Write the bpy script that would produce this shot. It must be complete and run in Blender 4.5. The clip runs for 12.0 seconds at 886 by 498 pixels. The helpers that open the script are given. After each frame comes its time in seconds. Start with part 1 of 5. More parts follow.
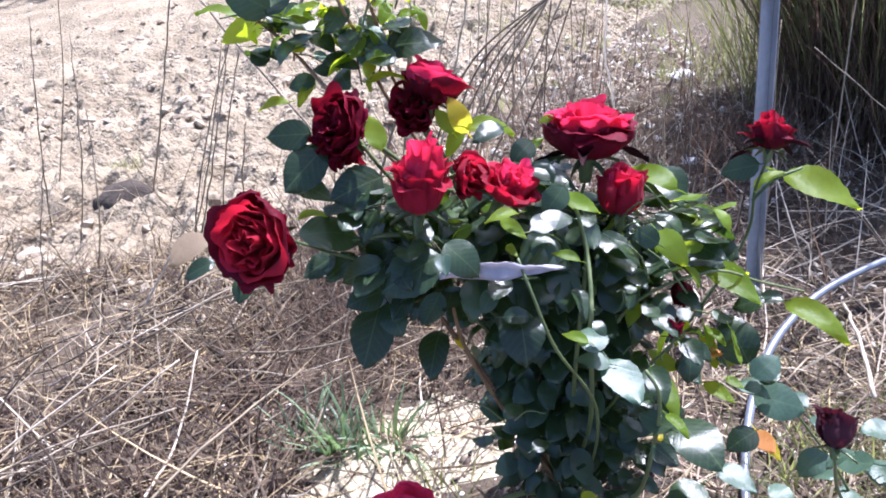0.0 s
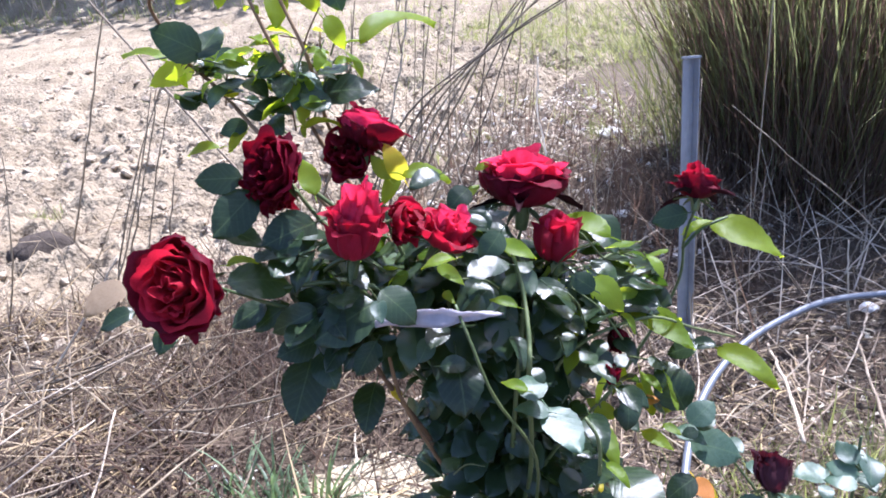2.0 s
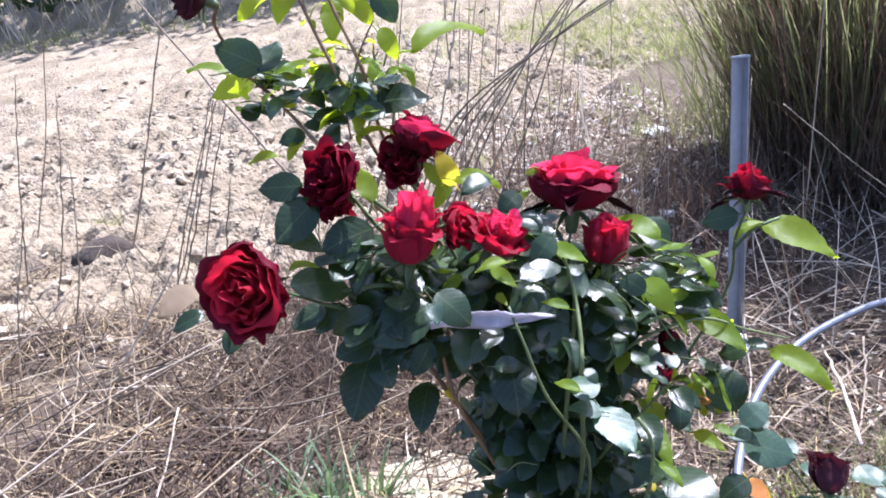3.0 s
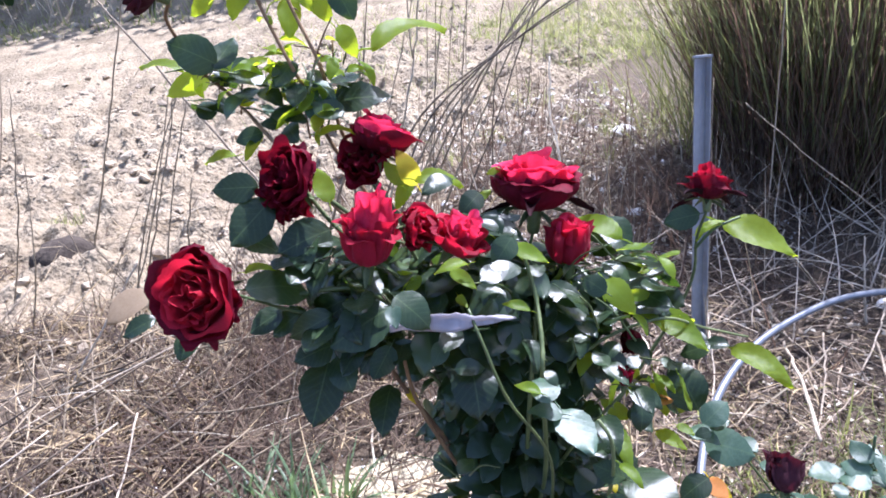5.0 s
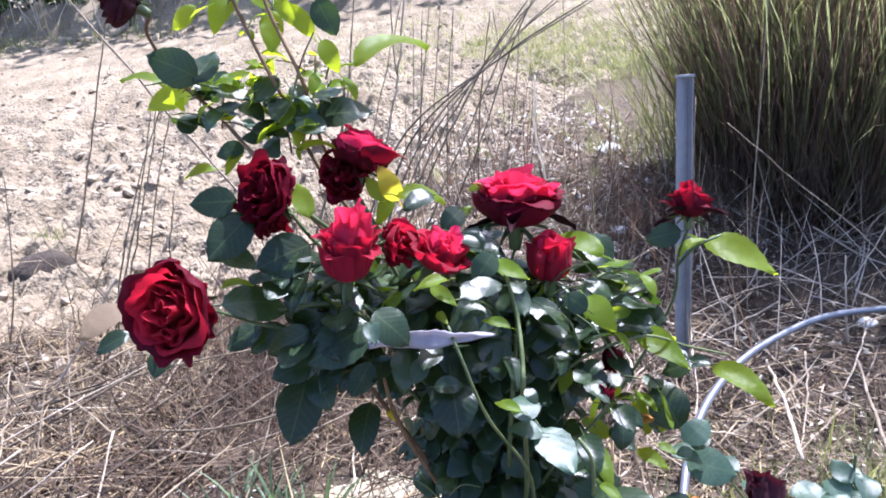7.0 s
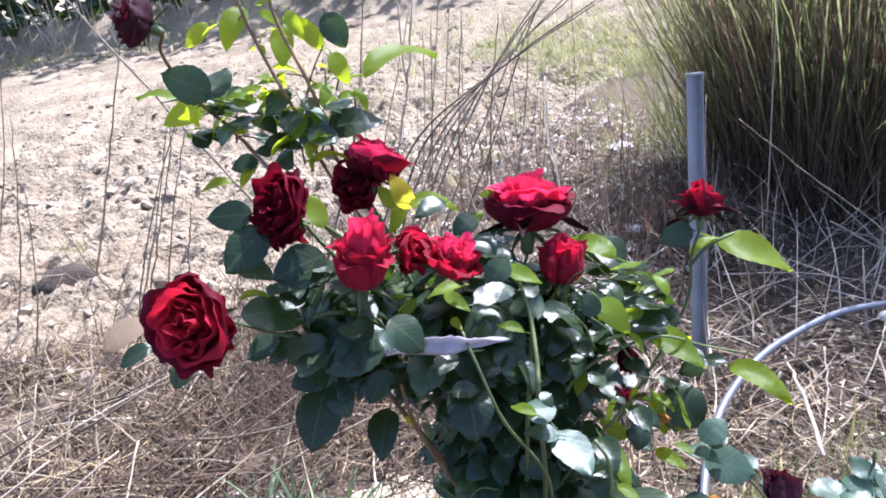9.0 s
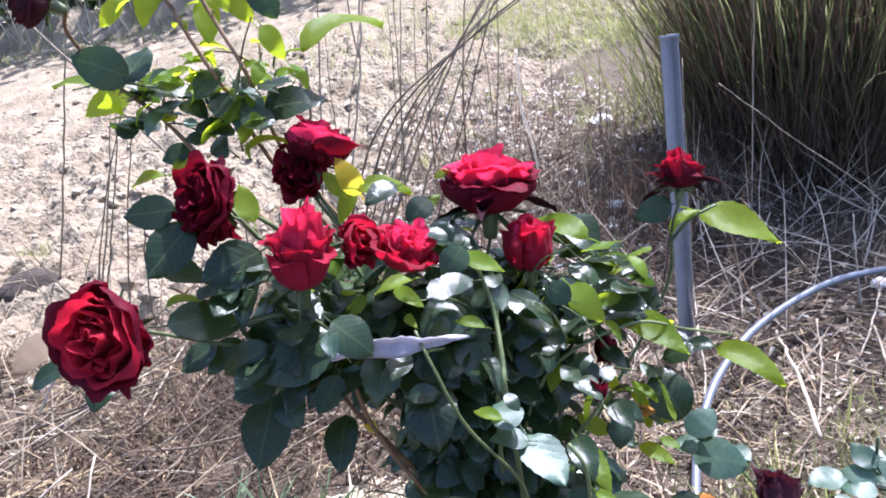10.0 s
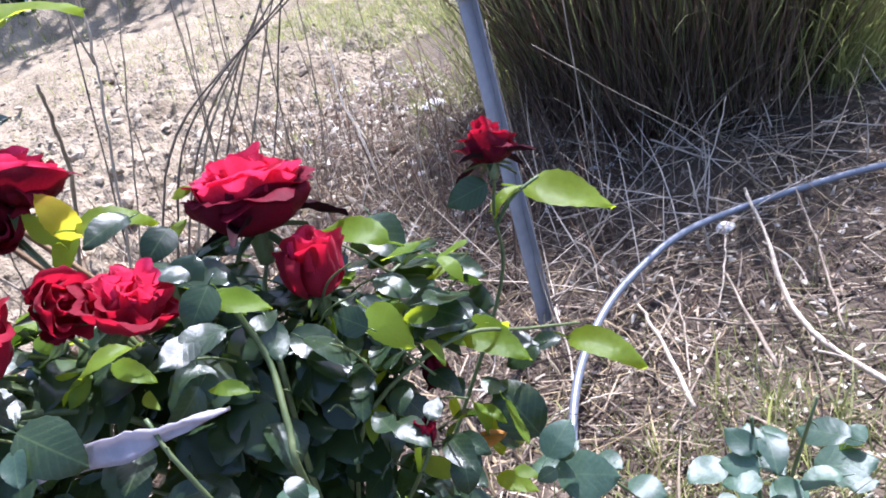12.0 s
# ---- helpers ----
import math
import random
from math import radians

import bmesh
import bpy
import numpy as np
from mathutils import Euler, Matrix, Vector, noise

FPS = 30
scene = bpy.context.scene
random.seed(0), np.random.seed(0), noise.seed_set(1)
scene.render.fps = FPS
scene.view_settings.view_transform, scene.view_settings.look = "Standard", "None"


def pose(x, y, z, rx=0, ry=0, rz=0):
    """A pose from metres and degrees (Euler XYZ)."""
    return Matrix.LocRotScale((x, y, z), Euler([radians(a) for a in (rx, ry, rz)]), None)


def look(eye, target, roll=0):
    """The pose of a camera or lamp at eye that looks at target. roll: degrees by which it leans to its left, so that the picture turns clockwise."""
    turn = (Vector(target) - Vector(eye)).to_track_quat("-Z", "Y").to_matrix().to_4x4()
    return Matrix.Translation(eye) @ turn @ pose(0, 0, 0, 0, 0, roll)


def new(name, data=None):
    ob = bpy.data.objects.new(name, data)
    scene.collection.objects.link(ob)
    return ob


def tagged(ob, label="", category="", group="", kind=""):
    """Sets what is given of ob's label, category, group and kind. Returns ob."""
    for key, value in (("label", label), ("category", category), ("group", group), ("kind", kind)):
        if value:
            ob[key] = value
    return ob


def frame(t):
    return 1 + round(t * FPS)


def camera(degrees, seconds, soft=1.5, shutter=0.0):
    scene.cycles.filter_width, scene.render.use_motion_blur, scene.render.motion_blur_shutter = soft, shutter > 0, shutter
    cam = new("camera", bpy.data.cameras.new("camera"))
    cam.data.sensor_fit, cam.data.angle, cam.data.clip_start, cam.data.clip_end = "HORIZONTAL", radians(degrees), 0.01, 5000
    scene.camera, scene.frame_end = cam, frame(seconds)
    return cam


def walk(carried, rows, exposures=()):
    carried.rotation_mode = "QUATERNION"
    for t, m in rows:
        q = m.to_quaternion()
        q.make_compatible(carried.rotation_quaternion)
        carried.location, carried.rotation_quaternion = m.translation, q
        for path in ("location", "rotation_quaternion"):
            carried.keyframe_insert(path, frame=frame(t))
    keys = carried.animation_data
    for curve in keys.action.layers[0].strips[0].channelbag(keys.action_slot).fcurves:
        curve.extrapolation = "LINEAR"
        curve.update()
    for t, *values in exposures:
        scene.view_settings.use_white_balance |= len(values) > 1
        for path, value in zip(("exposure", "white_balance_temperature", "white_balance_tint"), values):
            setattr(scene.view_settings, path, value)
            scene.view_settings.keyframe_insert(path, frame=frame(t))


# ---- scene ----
cam = camera(66.1, 12.0, soft=1.8)
PATH = [
    (0, (0.020, -0.564, 0.859), (-0.090, 1.125, -0.207), -10.2),
    (0.5, (0.010, -0.568, 0.846), (-0.172, 1.108, -0.230), -10.4),
    (1, (0.014, -0.566, 0.859), (-0.154, 1.163, -0.133), -12.6),
    (1.5, (0.014, -0.557, 0.854), (0.010, 1.202, -0.099), -10.4),
    (2, (0.019, -0.556, 0.845), (0.116, 1.200, -0.108), -6.9),
    (2.5, (0.011, -0.571, 0.860), (0.007, 1.205, -0.059), -9.2),
    (3, (0.008, -0.572, 0.859), (-0.017, 1.196, -0.077), -9.2),
    (3.2, (0.008, -0.572, 0.853), (-0.032, 1.185, -0.101), -8.5),
    (4.8, (0.016, -0.568, 0.859), (0.024, 1.192, -0.092), -8.7),
    (5, (0.022, -0.562, 0.856), (0.074, 1.195, -0.097), -8.3),
    (5.5, (0.018, -0.561, 0.848), (0.033, 1.186, -0.125), -8.4),
    (6, (0.013, -0.556, 0.842), (0.053, 1.176, -0.159), -7.2),
    (6.5, (0.011, -0.558, 0.839), (0.057, 1.190, -0.132), -6.2),
    (7, (0.029, -0.559, 0.852), (0.125, 1.218, -0.062), -7.3),
    (7.2, (0.032, -0.559, 0.857), (0.106, 1.224, -0.045), -9.0),
    (8.8, (0.036, -0.562, 0.859), (0.104, 1.218, -0.050), -9.5),
    (9, (0.033, -0.565, 0.860), (0.083, 1.219, -0.043), -9.5),
    (9.5, (0.029, -0.567, 0.856), (0.091, 1.194, -0.092), -8.7),
    (10, (0.072, -0.503, 0.825), (0.140, 1.256, -0.125), -12.0),
    (10.5, (0.122, -0.418, 0.785), (0.150, 1.306, -0.228), -24.7),
    (11, (0.188, -0.398, 0.742), (0.379, 1.317, -0.269), -21.4),
    (11.5, (0.175, -0.384, 0.727), (0.481, 1.289, -0.325), -16.7),
    (12, (0.170, -0.390, 0.747), (0.571, 1.279, -0.278), -16.5),
]
walk(cam, [(t, look(eye, target, roll)) for t, eye, target, roll in PATH], [(0, 1.64, 5450, 22), (12, 1.64, 5450, 22)])

# ---------------------------------------------------------------- light
SUN_UP, SUN_TURN = 57.0, 46.0          # elevation, and turn to the right of straight ahead (+y)
world = bpy.data.worlds.new("sky")
scene.world = world
world.use_nodes = True
wn = world.node_tree
sky = wn.nodes.new("ShaderNodeTexSky")
sky.sky_type = "NISHITA"
sky.sun_disc = False
sky.sun_elevation = radians(SUN_UP)
sky.sun_rotation = radians(SUN_TURN)
sky.dust_density = 2.0
wn.links.new(sky.outputs[0], wn.nodes["Background"].inputs[0])
wn.nodes["Background"].inputs[1].default_value = 0.115
sun_data = bpy.data.lights.new("sun", "SUN")
sun_data.energy, sun_data.angle, sun_data.color = 4.5, radians(0.6), (1.0, 0.97, 0.92)
sun = new("sun", sun_data)
sun_way = Vector((math.sin(radians(SUN_TURN)) * math.cos(radians(SUN_UP)), math.cos(radians(SUN_TURN)) * math.cos(radians(SUN_UP)), math.sin(radians(SUN_UP))))
sun.matrix_world = look(sun_way * 20, (0, 0, 0))

# ---------------------------------------------------------------- materials


def material(name, low, high, rough=0.7, scale=30.0, bump=0.0, bump_scale=80.0, through_light=None, share=0.4, island=0.0, thing=0.0,
             metal=0.0, coat=0.0, spec=0.5, fine=6.0, sheen=0.0, veins=False, relief=0.01):
    """Two-scale mix of two colours; optional light through thin leaves, and variation by island or by object."""
    m = bpy.data.materials.new(name)
    m.use_nodes = True
    t = m.node_tree
    n, k = t.nodes, t.links
    p, out = n["Principled BSDF"], n["Material Output"]
    geo = n.new("ShaderNodeNewGeometry")
    n1, n2 = n.new("ShaderNodeTexNoise"), n.new("ShaderNodeTexNoise")
    co = n.new("ShaderNodeTexCoord")
    src = geo.outputs["Position"] if thing == 0 else co.outputs["Object"]
    for q, sc, de in ((n1, scale, 4.0), (n2, scale * fine, 3.0)):
        q.inputs["Scale"].default_value, q.inputs["Detail"].default_value = sc, de
        k.new(src, q.inputs["Vector"])
    add = n.new("ShaderNodeMath")
    add.operation = "MULTIPLY_ADD"
    add.inputs[1].default_value, add.inputs[2].default_value = 0.45, 0.0
    k.new(n2.outputs["Fac"], add.inputs[0])
    mix = n.new("ShaderNodeMath")
    mix.operation = "MULTIPLY_ADD"
    mix.inputs[1].default_value = 0.75
    k.new(n1.outputs["Fac"], mix.inputs[0])
    k.new(add.outputs[0], mix.inputs[2])
    last = mix.outputs[0]
    for amount, socket in ((island, geo.outputs["Random Per Island"]), (thing, None)):
        if amount:
            if socket is None:
                socket = n.new("ShaderNodeObjectInfo").outputs["Random"]
            a = n.new("ShaderNodeMath")
            a.operation = "SUBTRACT"
            a.inputs[1].default_value = 0.5
            k.new(socket, a.inputs[0])
            b = n.new("ShaderNodeMath")
            b.operation = "MULTIPLY_ADD"
            b.inputs[1].default_value = amount
            k.new(a.outputs[0], b.inputs[0])
            k.new(last, b.inputs[2])
            last = b.outputs[0]
    ramp = n.new("ShaderNodeValToRGB")
    ramp.color_ramp.elements[0].position, ramp.color_ramp.elements[1].position = 0.35, 0.85
    ramp.color_ramp.elements[0].color, ramp.color_ramp.elements[1].color = (*low, 1), (*high, 1)
    k.new(last, ramp.inputs[0])
    k.new(ramp.outputs[0], p.inputs["Base Color"])
    p.inputs["Roughness"].default_value = rough
    p.inputs["Metallic"].default_value = metal
    p.inputs["Coat Weight"].default_value = coat
    p.inputs["Specular IOR Level"].default_value = spec
    p.inputs["Sheen Weight"].default_value = sheen
    p.inputs["Sheen Tint"].default_value = (1.0, 0.55, 0.62, 1)
    if bump:
        nb, bp = n.new("ShaderNodeTexNoise"), n.new("ShaderNodeBump")
        nb.inputs["Scale"].default_value, nb.inputs["Detail"].default_value = bump_scale, 5.0
        bp.inputs["Strength"].default_value, bp.inputs["Distance"].default_value = bump, relief
        k.new(src, nb.inputs["Vector"])
        k.new(nb.outputs["Fac"], bp.inputs["Height"])
        k.new(bp.outputs[0], p.inputs["Normal"])
    if veins:
        # a pale midrib and slanting side veins, in the leaf's own frame
        xyz = n.new("ShaderNodeSeparateXYZ")
        k.new(co.outputs["Object"], xyz.inputs[0])

        def calc(op, a, b=0.0, c=0.0):
            q = n.new("ShaderNodeMath")
            q.operation = op
            for slot, value in zip(q.inputs, (a, b, c)):
                if isinstance(value, float):
                    slot.default_value = value
                else:
                    k.new(value, slot)
            return q.outputs[0]
        off = calc("ABSOLUTE", xyz.outputs["X"])
        wave = calc("SINE", calc("MULTIPLY", calc("MULTIPLY_ADD", off, -0.9, xyz.outputs["Y"]), 48.0))
        line = calc("POWER", calc("MULTIPLY_ADD", wave, 0.5, 0.5), 6.0)
        rib = calc("LESS_THAN", off, 0.012)
        both = calc("MAXIMUM", calc("MULTIPLY", line, 0.35), rib)
        pale = n.new("ShaderNodeMix")
        pale.data_type = "RGBA"
        pale.inputs["B"].default_value = (0.20, 0.28, 0.10, 1)
        k.new(calc("MULTIPLY", both, 0.16), pale.inputs["Factor"])
        k.new(ramp.outputs[0], pale.inputs["A"])
        k.new(pale.outputs["Result"], p.inputs["Base Color"])
        vb = n.new("ShaderNodeBump")
        vb.inputs["Strength"].default_value, vb.inputs["Distance"].default_value = 0.05, 0.01
        vb.invert = True
        k.new(both, vb.inputs["Height"])
        k.new(vb.outputs[0], p.inputs["Normal"])
        if bump:
            k.new(bp.outputs[0], vb.inputs["Normal"])
    if through_light:
        tr, ms, tint = n.new("ShaderNodeBsdfTranslucent"), n.new("ShaderNodeMixShader"), n.new("ShaderNodeMix")
        tint.data_type, tint.blend_type = "RGBA", "MULTIPLY"
        tint.inputs["Factor"].default_value = 0.35
        tint.inputs["A"].default_value = (*through_light, 1)
        k.new(ramp.outputs[0], tint.inputs["B"])
        tr.inputs["Color"].default_value = (*through_light, 1)
        ms.inputs[0].default_value = share
        k.new(p.outputs[0], ms.inputs[1])
        k.new(tr.outputs[0], ms.inputs[2])
        k.new(ms.outputs[0], out.inputs["Surface"])
    return m


SOIL = material("dry_soil", (0.145, 0.110, 0.070), (0.395, 0.322, 0.22), 0.95, 3.0, 1.0, 62.0, fine=16.0, relief=0.026, spec=0.2)
# yellowish soil with the sunlight on it put into the pale colour
SUNLIT_SAND = material("sunlit_sandy_soil", (0.30, 0.245, 0.155), (0.52, 0.45, 0.31), 0.95, 14.0, 0.8, 90.0, spec=0.2)
HUMUS = material("leafy_soil", (0.035, 0.026, 0.019), (0.150, 0.114, 0.078), 0.95, 2.2, 0.8, 70.0, fine=25.0, spec=0.2)
# earth darkened in its colour for the shaded near side of the lump
SHADED_EARTH = material("shaded_earth", (0.030, 0.024, 0.020), (0.085, 0.068, 0.054), 0.95, 30.0, 0.6, 90.0, spec=0.1)
CLOD = material("soil_clod", (0.20, 0.157, 0.11), (0.43, 0.355, 0.255), 0.95, 20.0, 0.6, 120.0, island=0.5, spec=0.2)
STRAW = material("dry_straw", (0.042, 0.027, 0.016), (0.44, 0.325, 0.17), 0.6, 7.0, island=0.75, through_light=(0.5, 0.38, 0.22), share=0.2)
LITTER = material("grey_litter", (0.050, 0.033, 0.023), (0.35, 0.265, 0.18), 0.75, 12.0, island=1.0)
STALK = material("dry_stalk", (0.095, 0.069, 0.046), (0.31, 0.24, 0.15), 0.7, 25.0, thing=0.5)
BLEACHED = material("bleached_stem", (0.62, 0.57, 0.50), (0.85, 0.81, 0.74), 0.6, 30.0, through_light=(0.85, 0.80, 0.72), share=0.6)
STICK = material("pale_dry_stick", (0.22, 0.165, 0.11), (0.54, 0.445, 0.33), 0.75, 30.0, 0.3, 150.0, thing=0.5)
GRASS = material("green_grass", (0.08, 0.095, 0.03), (0.27, 0.275, 0.115), 0.5, 20.0, island=0.9, through_light=(0.42, 0.44, 0.14), share=0.45)
BLADE = material("blue_green_grass", (0.09, 0.14, 0.08), (0.26, 0.34, 0.19), 0.4, 20.0, island=0.6, through_light=(0.28, 0.40, 0.14), share=0.4)
REED = material("tall_grass", (0.040, 0.050, 0.024), (0.20, 0.225, 0.11), 0.5, 8.0, island=0.9, through_light=(0.32, 0.34, 0.14), share=0.5)
THATCH = material("dead_thatch", (0.05, 0.036, 0.030), (0.158, 0.116, 0.080), 0.8, 8.0, island=0.9, through_light=(0.26, 0.16, 0.11), share=0.3, spec=0.25)
CHAFF = material("bleached_chaff", (0.30, 0.25, 0.17), (0.67, 0.60, 0.47), 0.7, 20.0, island=0.8, through_light=(0.6, 0.52, 0.42), share=0.3)
LEAF = material("rose_leaf", (0.007, 0.014, 0.008), (0.024, 0.042, 0.020), 0.28, 25.0, 0.12, 60.0, through_light=(0.18, 0.34, 0.02), share=0.12, thing=0.5, spec=0.38, veins=True)
GLAUCOUS = material("grey_green_leaf", (0.022, 0.045, 0.030), (0.060, 0.105, 0.068), 0.40, 25.0, 0.12, 60.0, through_light=(0.20, 0.34, 0.08), share=0.16, thing=0.5, spec=0.5, veins=True)
YOUNG = material("young_rose_leaf", (0.08, 0.15, 0.020), (0.20, 0.29, 0.035), 0.34, 25.0, 0.15, 160.0, through_light=(0.50, 0.60, 0.015), share=0.62, thing=0.4, spec=0.28, veins=True)
DRYLEAF = material("withered_leaf", (0.15, 0.105, 0.065), (0.28, 0.21, 0.13), 0.7, 25.0, 0.3, 120.0, through_light=(0.5, 0.36, 0.18), share=0.4, thing=0.3)
RUST = material("orange_withered_leaf", (0.40, 0.15, 0.03), (0.62, 0.28, 0.06), 0.6, 25.0, 0.3, 60.0, through_light=(0.8, 0.35, 0.06), share=0.5, thing=0.3)
YELLOW = material("yellowing_leaf", (0.50, 0.42, 0.03), (0.75, 0.64, 0.05), 0.45, 25.0, through_light=(0.95, 0.82, 0.05), share=0.75, thing=0.3)
PETAL = material("red_petal", (0.35, 0.010, 0.032), (0.75, 0.048, 0.150), 0.70, 30.0, 0.10, 90.0, through_light=(0.95, 0.045, 0.12), share=0.42, thing=0.5, spec=0.18, sheen=0.12)
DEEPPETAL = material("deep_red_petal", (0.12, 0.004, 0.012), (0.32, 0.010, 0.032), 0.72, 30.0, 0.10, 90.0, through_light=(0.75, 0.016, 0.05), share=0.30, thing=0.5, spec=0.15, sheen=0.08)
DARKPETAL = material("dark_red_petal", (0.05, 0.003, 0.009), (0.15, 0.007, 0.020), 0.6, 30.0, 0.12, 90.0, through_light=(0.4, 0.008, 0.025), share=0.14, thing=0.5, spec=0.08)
VELVET = material("velvety_red_petal", (0.20, 0.007, 0.015), (0.46, 0.020, 0.045), 0.75, 30.0, 0.10, 90.0, through_light=(0.8, 0.02, 0.05), share=0.30, thing=0.5, spec=0.12, sheen=0.05)
BLACKENED = material("blackened_petal", (0.010, 0.003, 0.005), (0.040, 0.006, 0.010), 0.7, 40.0, 0.2, 90.0, thing=0.4, spec=0.1)
WILTED = material("wilted_petal", (0.022, 0.008, 0.013), (0.065, 0.015, 0.024), 0.7, 40.0, 0.3, 120.0, through_light=(0.2, 0.02, 0.03), share=0.15, thing=0.4, spec=0.2)
STEM = material("rose_stem", (0.04, 0.07, 0.02), (0.13, 0.15, 0.055), 0.5, 30.0, thing=0.3)
WOOD = material("rose_cane", (0.10, 0.05, 0.025), (0.25, 0.15, 0.07), 0.6, 30.0, 0.2, 100.0, thing=0.3)
STEEL = material("galvanised_steel", (0.235, 0.235, 0.25), (0.35, 0.35, 0.37), 0.55, 15.0, 0.1, 60.0, metal=0.35)
PIPE = material("grey_blue_polythene", (0.105, 0.115, 0.138), (0.15, 0.162, 0.19), 0.38, 6.0, spec=1.0)
TAPE = material("white_plastic_strip", (0.30, 0.27, 0.29), (0.50, 0.46, 0.48), 0.5, 40.0, 0.3, 60.0, through_light=(0.7, 0.65, 0.7), share=0.3)
STONE = material("pale_stone", (0.50, 0.47, 0.43), (0.80, 0.77, 0.72), 0.85, 30.0, 0.4, 60.0, island=0.4)

# ---------------------------------------------------------------- helpers for meshes


def world_of(ob):
    m = ob.matrix_basis.copy()
    if ob.parent:
        m = world_of(ob.parent) @ ob.matrix_parent_inverse @ m
    return m


def mesh_of(name, verts, faces, mat, smooth=True):
    me = bpy.data.meshes.new(name)
    me.from_pydata([tuple(v) for v in verts], [], faces)
    me.materials.append(mat)
    if smooth:
        me.polygons.foreach_set("use_smooth", [True] * len(me.polygons))
    me.update()
    return me


def put(name, me, parent=None, m=None, label=""):
    """Links mesh data at the world pose m, under a thing or a part."""
    ob = new(name, me)
    if parent:
        ob.parent = parent
        ob.matrix_parent_inverse = world_of(parent).inverted()
    if m is not None:
        ob.matrix_basis = m
    return tagged(ob, label)


def base(name, x, y, z, label, category, group="", kind=""):
    ob = new(name)
    ob.location = (x, y, z)
    ob.empty_display_size = 0.05
    return tagged(ob, label, category, group, kind)


def smooth_line(points, steps=6):
    """A rounded line through a few points."""
    pts = [Vector(p) for p in points]
    pts = [2 * pts[0] - pts[1], *pts, 2 * pts[-1] - pts[-2]]
    line = []
    for a, b, c, d in zip(pts, pts[1:], pts[2:], pts[3:]):
        for i in range(steps):
            t = i / steps
            line.append(0.5 * (2 * b + (c - a) * t + (2 * a - 5 * b + 4 * c - d) * t * t + (3 * b - a - 3 * c + d) * t ** 3))
    return [*line, pts[-2]]


def tube(line, r0, r1, sides=7, rough=0.0):
    """Vertices and faces of a tapered tube along a line, with closed ends."""
    verts, faces = [], []
    n = len(line)
    side = Vector((0.3, 1, 0.2))
    for i, p in enumerate(line):
        d = (line[min(i + 1, n - 1)] - line[max(i - 1, 0)]).normalized()
        side = (side - d * side.dot(d)).normalized()
        up = d.cross(side)
        r = (r0 + (r1 - r0) * i / (n - 1)) * (1 + rough * random.uniform(-1, 1))
        for s in range(sides):
            a = 2 * math.pi * s / sides
            verts.append(p + r * (math.cos(a) * side + math.sin(a) * up))
    for i in range(n - 1):
        for s in range(sides):
            a, b = i * sides + s, i * sides + (s + 1) % sides
            faces.append((a, b, b + sides, a + sides))
    faces.append(tuple(range(sides))[::-1])
    faces.append(tuple((n - 1) * sides + s for s in range(sides)))
    return verts, faces


def joined(lists):
    verts, faces = [], []
    for v, f in lists:
        o = len(verts)
        verts += list(v)
        faces += [tuple(i + o for i in q) for q in f]
    return verts, faces


# ---------------------------------------------------------------- ground


def fold(a, lo, hi):
    return min(max((a - lo) / (hi - lo), 0.0), 1.0)


def bare(x, y):
    """1 on the bare tilled soil, 0 on the strawy strip round the bush."""
    edge = 0.86 + 0.10 * (x + 1.1) if x < 0.0 else 0.97 + 1.1 * x + 0.38 * fold(x, 0.0, 0.3)
    return fold(y - edge + 0.25 * noise.noise((x * 2.3, y * 2.3, 7)), -0.1, 0.25)


def sandy(x, y):
    """True on two small yellowish soil patches, at the foot of the bush and further left, painted pale as sunlit."""
    wobble = 0.09 * noise.noise((x * 9, y * 9, 17))
    return math.hypot(x + 0.13, (y - 0.21) * 1.3) + wobble < 0.15 or math.hypot(x + 0.50, (y - 0.75) * 0.8) + wobble < 0.10


def height(x, y):
    far = fold(math.hypot(x, y), 30, 12)
    b = bare(x, y)
    z = 0.022 * noise.noise((x * 1.7, y * 1.7, 0)) + 0.010 * noise.noise((x * 5, y * 5, 3))
    near = fold(math.hypot(x, y), 5.0, 2.6)
    z += (0.006 + 0.040 * b) * noise.noise((x * 13, y * 13, 1)) * fold(math.hypot(x, y), 9, 4) + (0.003 + 0.028 * b) * noise.noise((x * 31, y * 31, 2)) * near
    z += 0.030 * b * noise.noise((x * 4.1, y * 6.0, 4))
    ridge = y - (6.7 - 0.28 * x + 0.4 * noise.noise((x * 0.8, 0, 9)))
    z += 0.30 * math.exp(-(ridge / 0.35) ** 2) * fold(x, 1.2, -0.5) * (1 + 0.4 * noise.noise((x * 4, y * 4, 5)))
    return z * far


def spaced(lo, hi, step, reach, grow=1.13):
    mid = list(np.arange(lo, hi, step))
    up, down, s = hi, lo, step
    above, below = [], []
    while up < reach:
        above.append(up)
        s *= grow
        up += s
    s = step
    while down > -reach:
        s *= grow
        down -= s
        below.append(down)
    return below[::-1] + mid + above


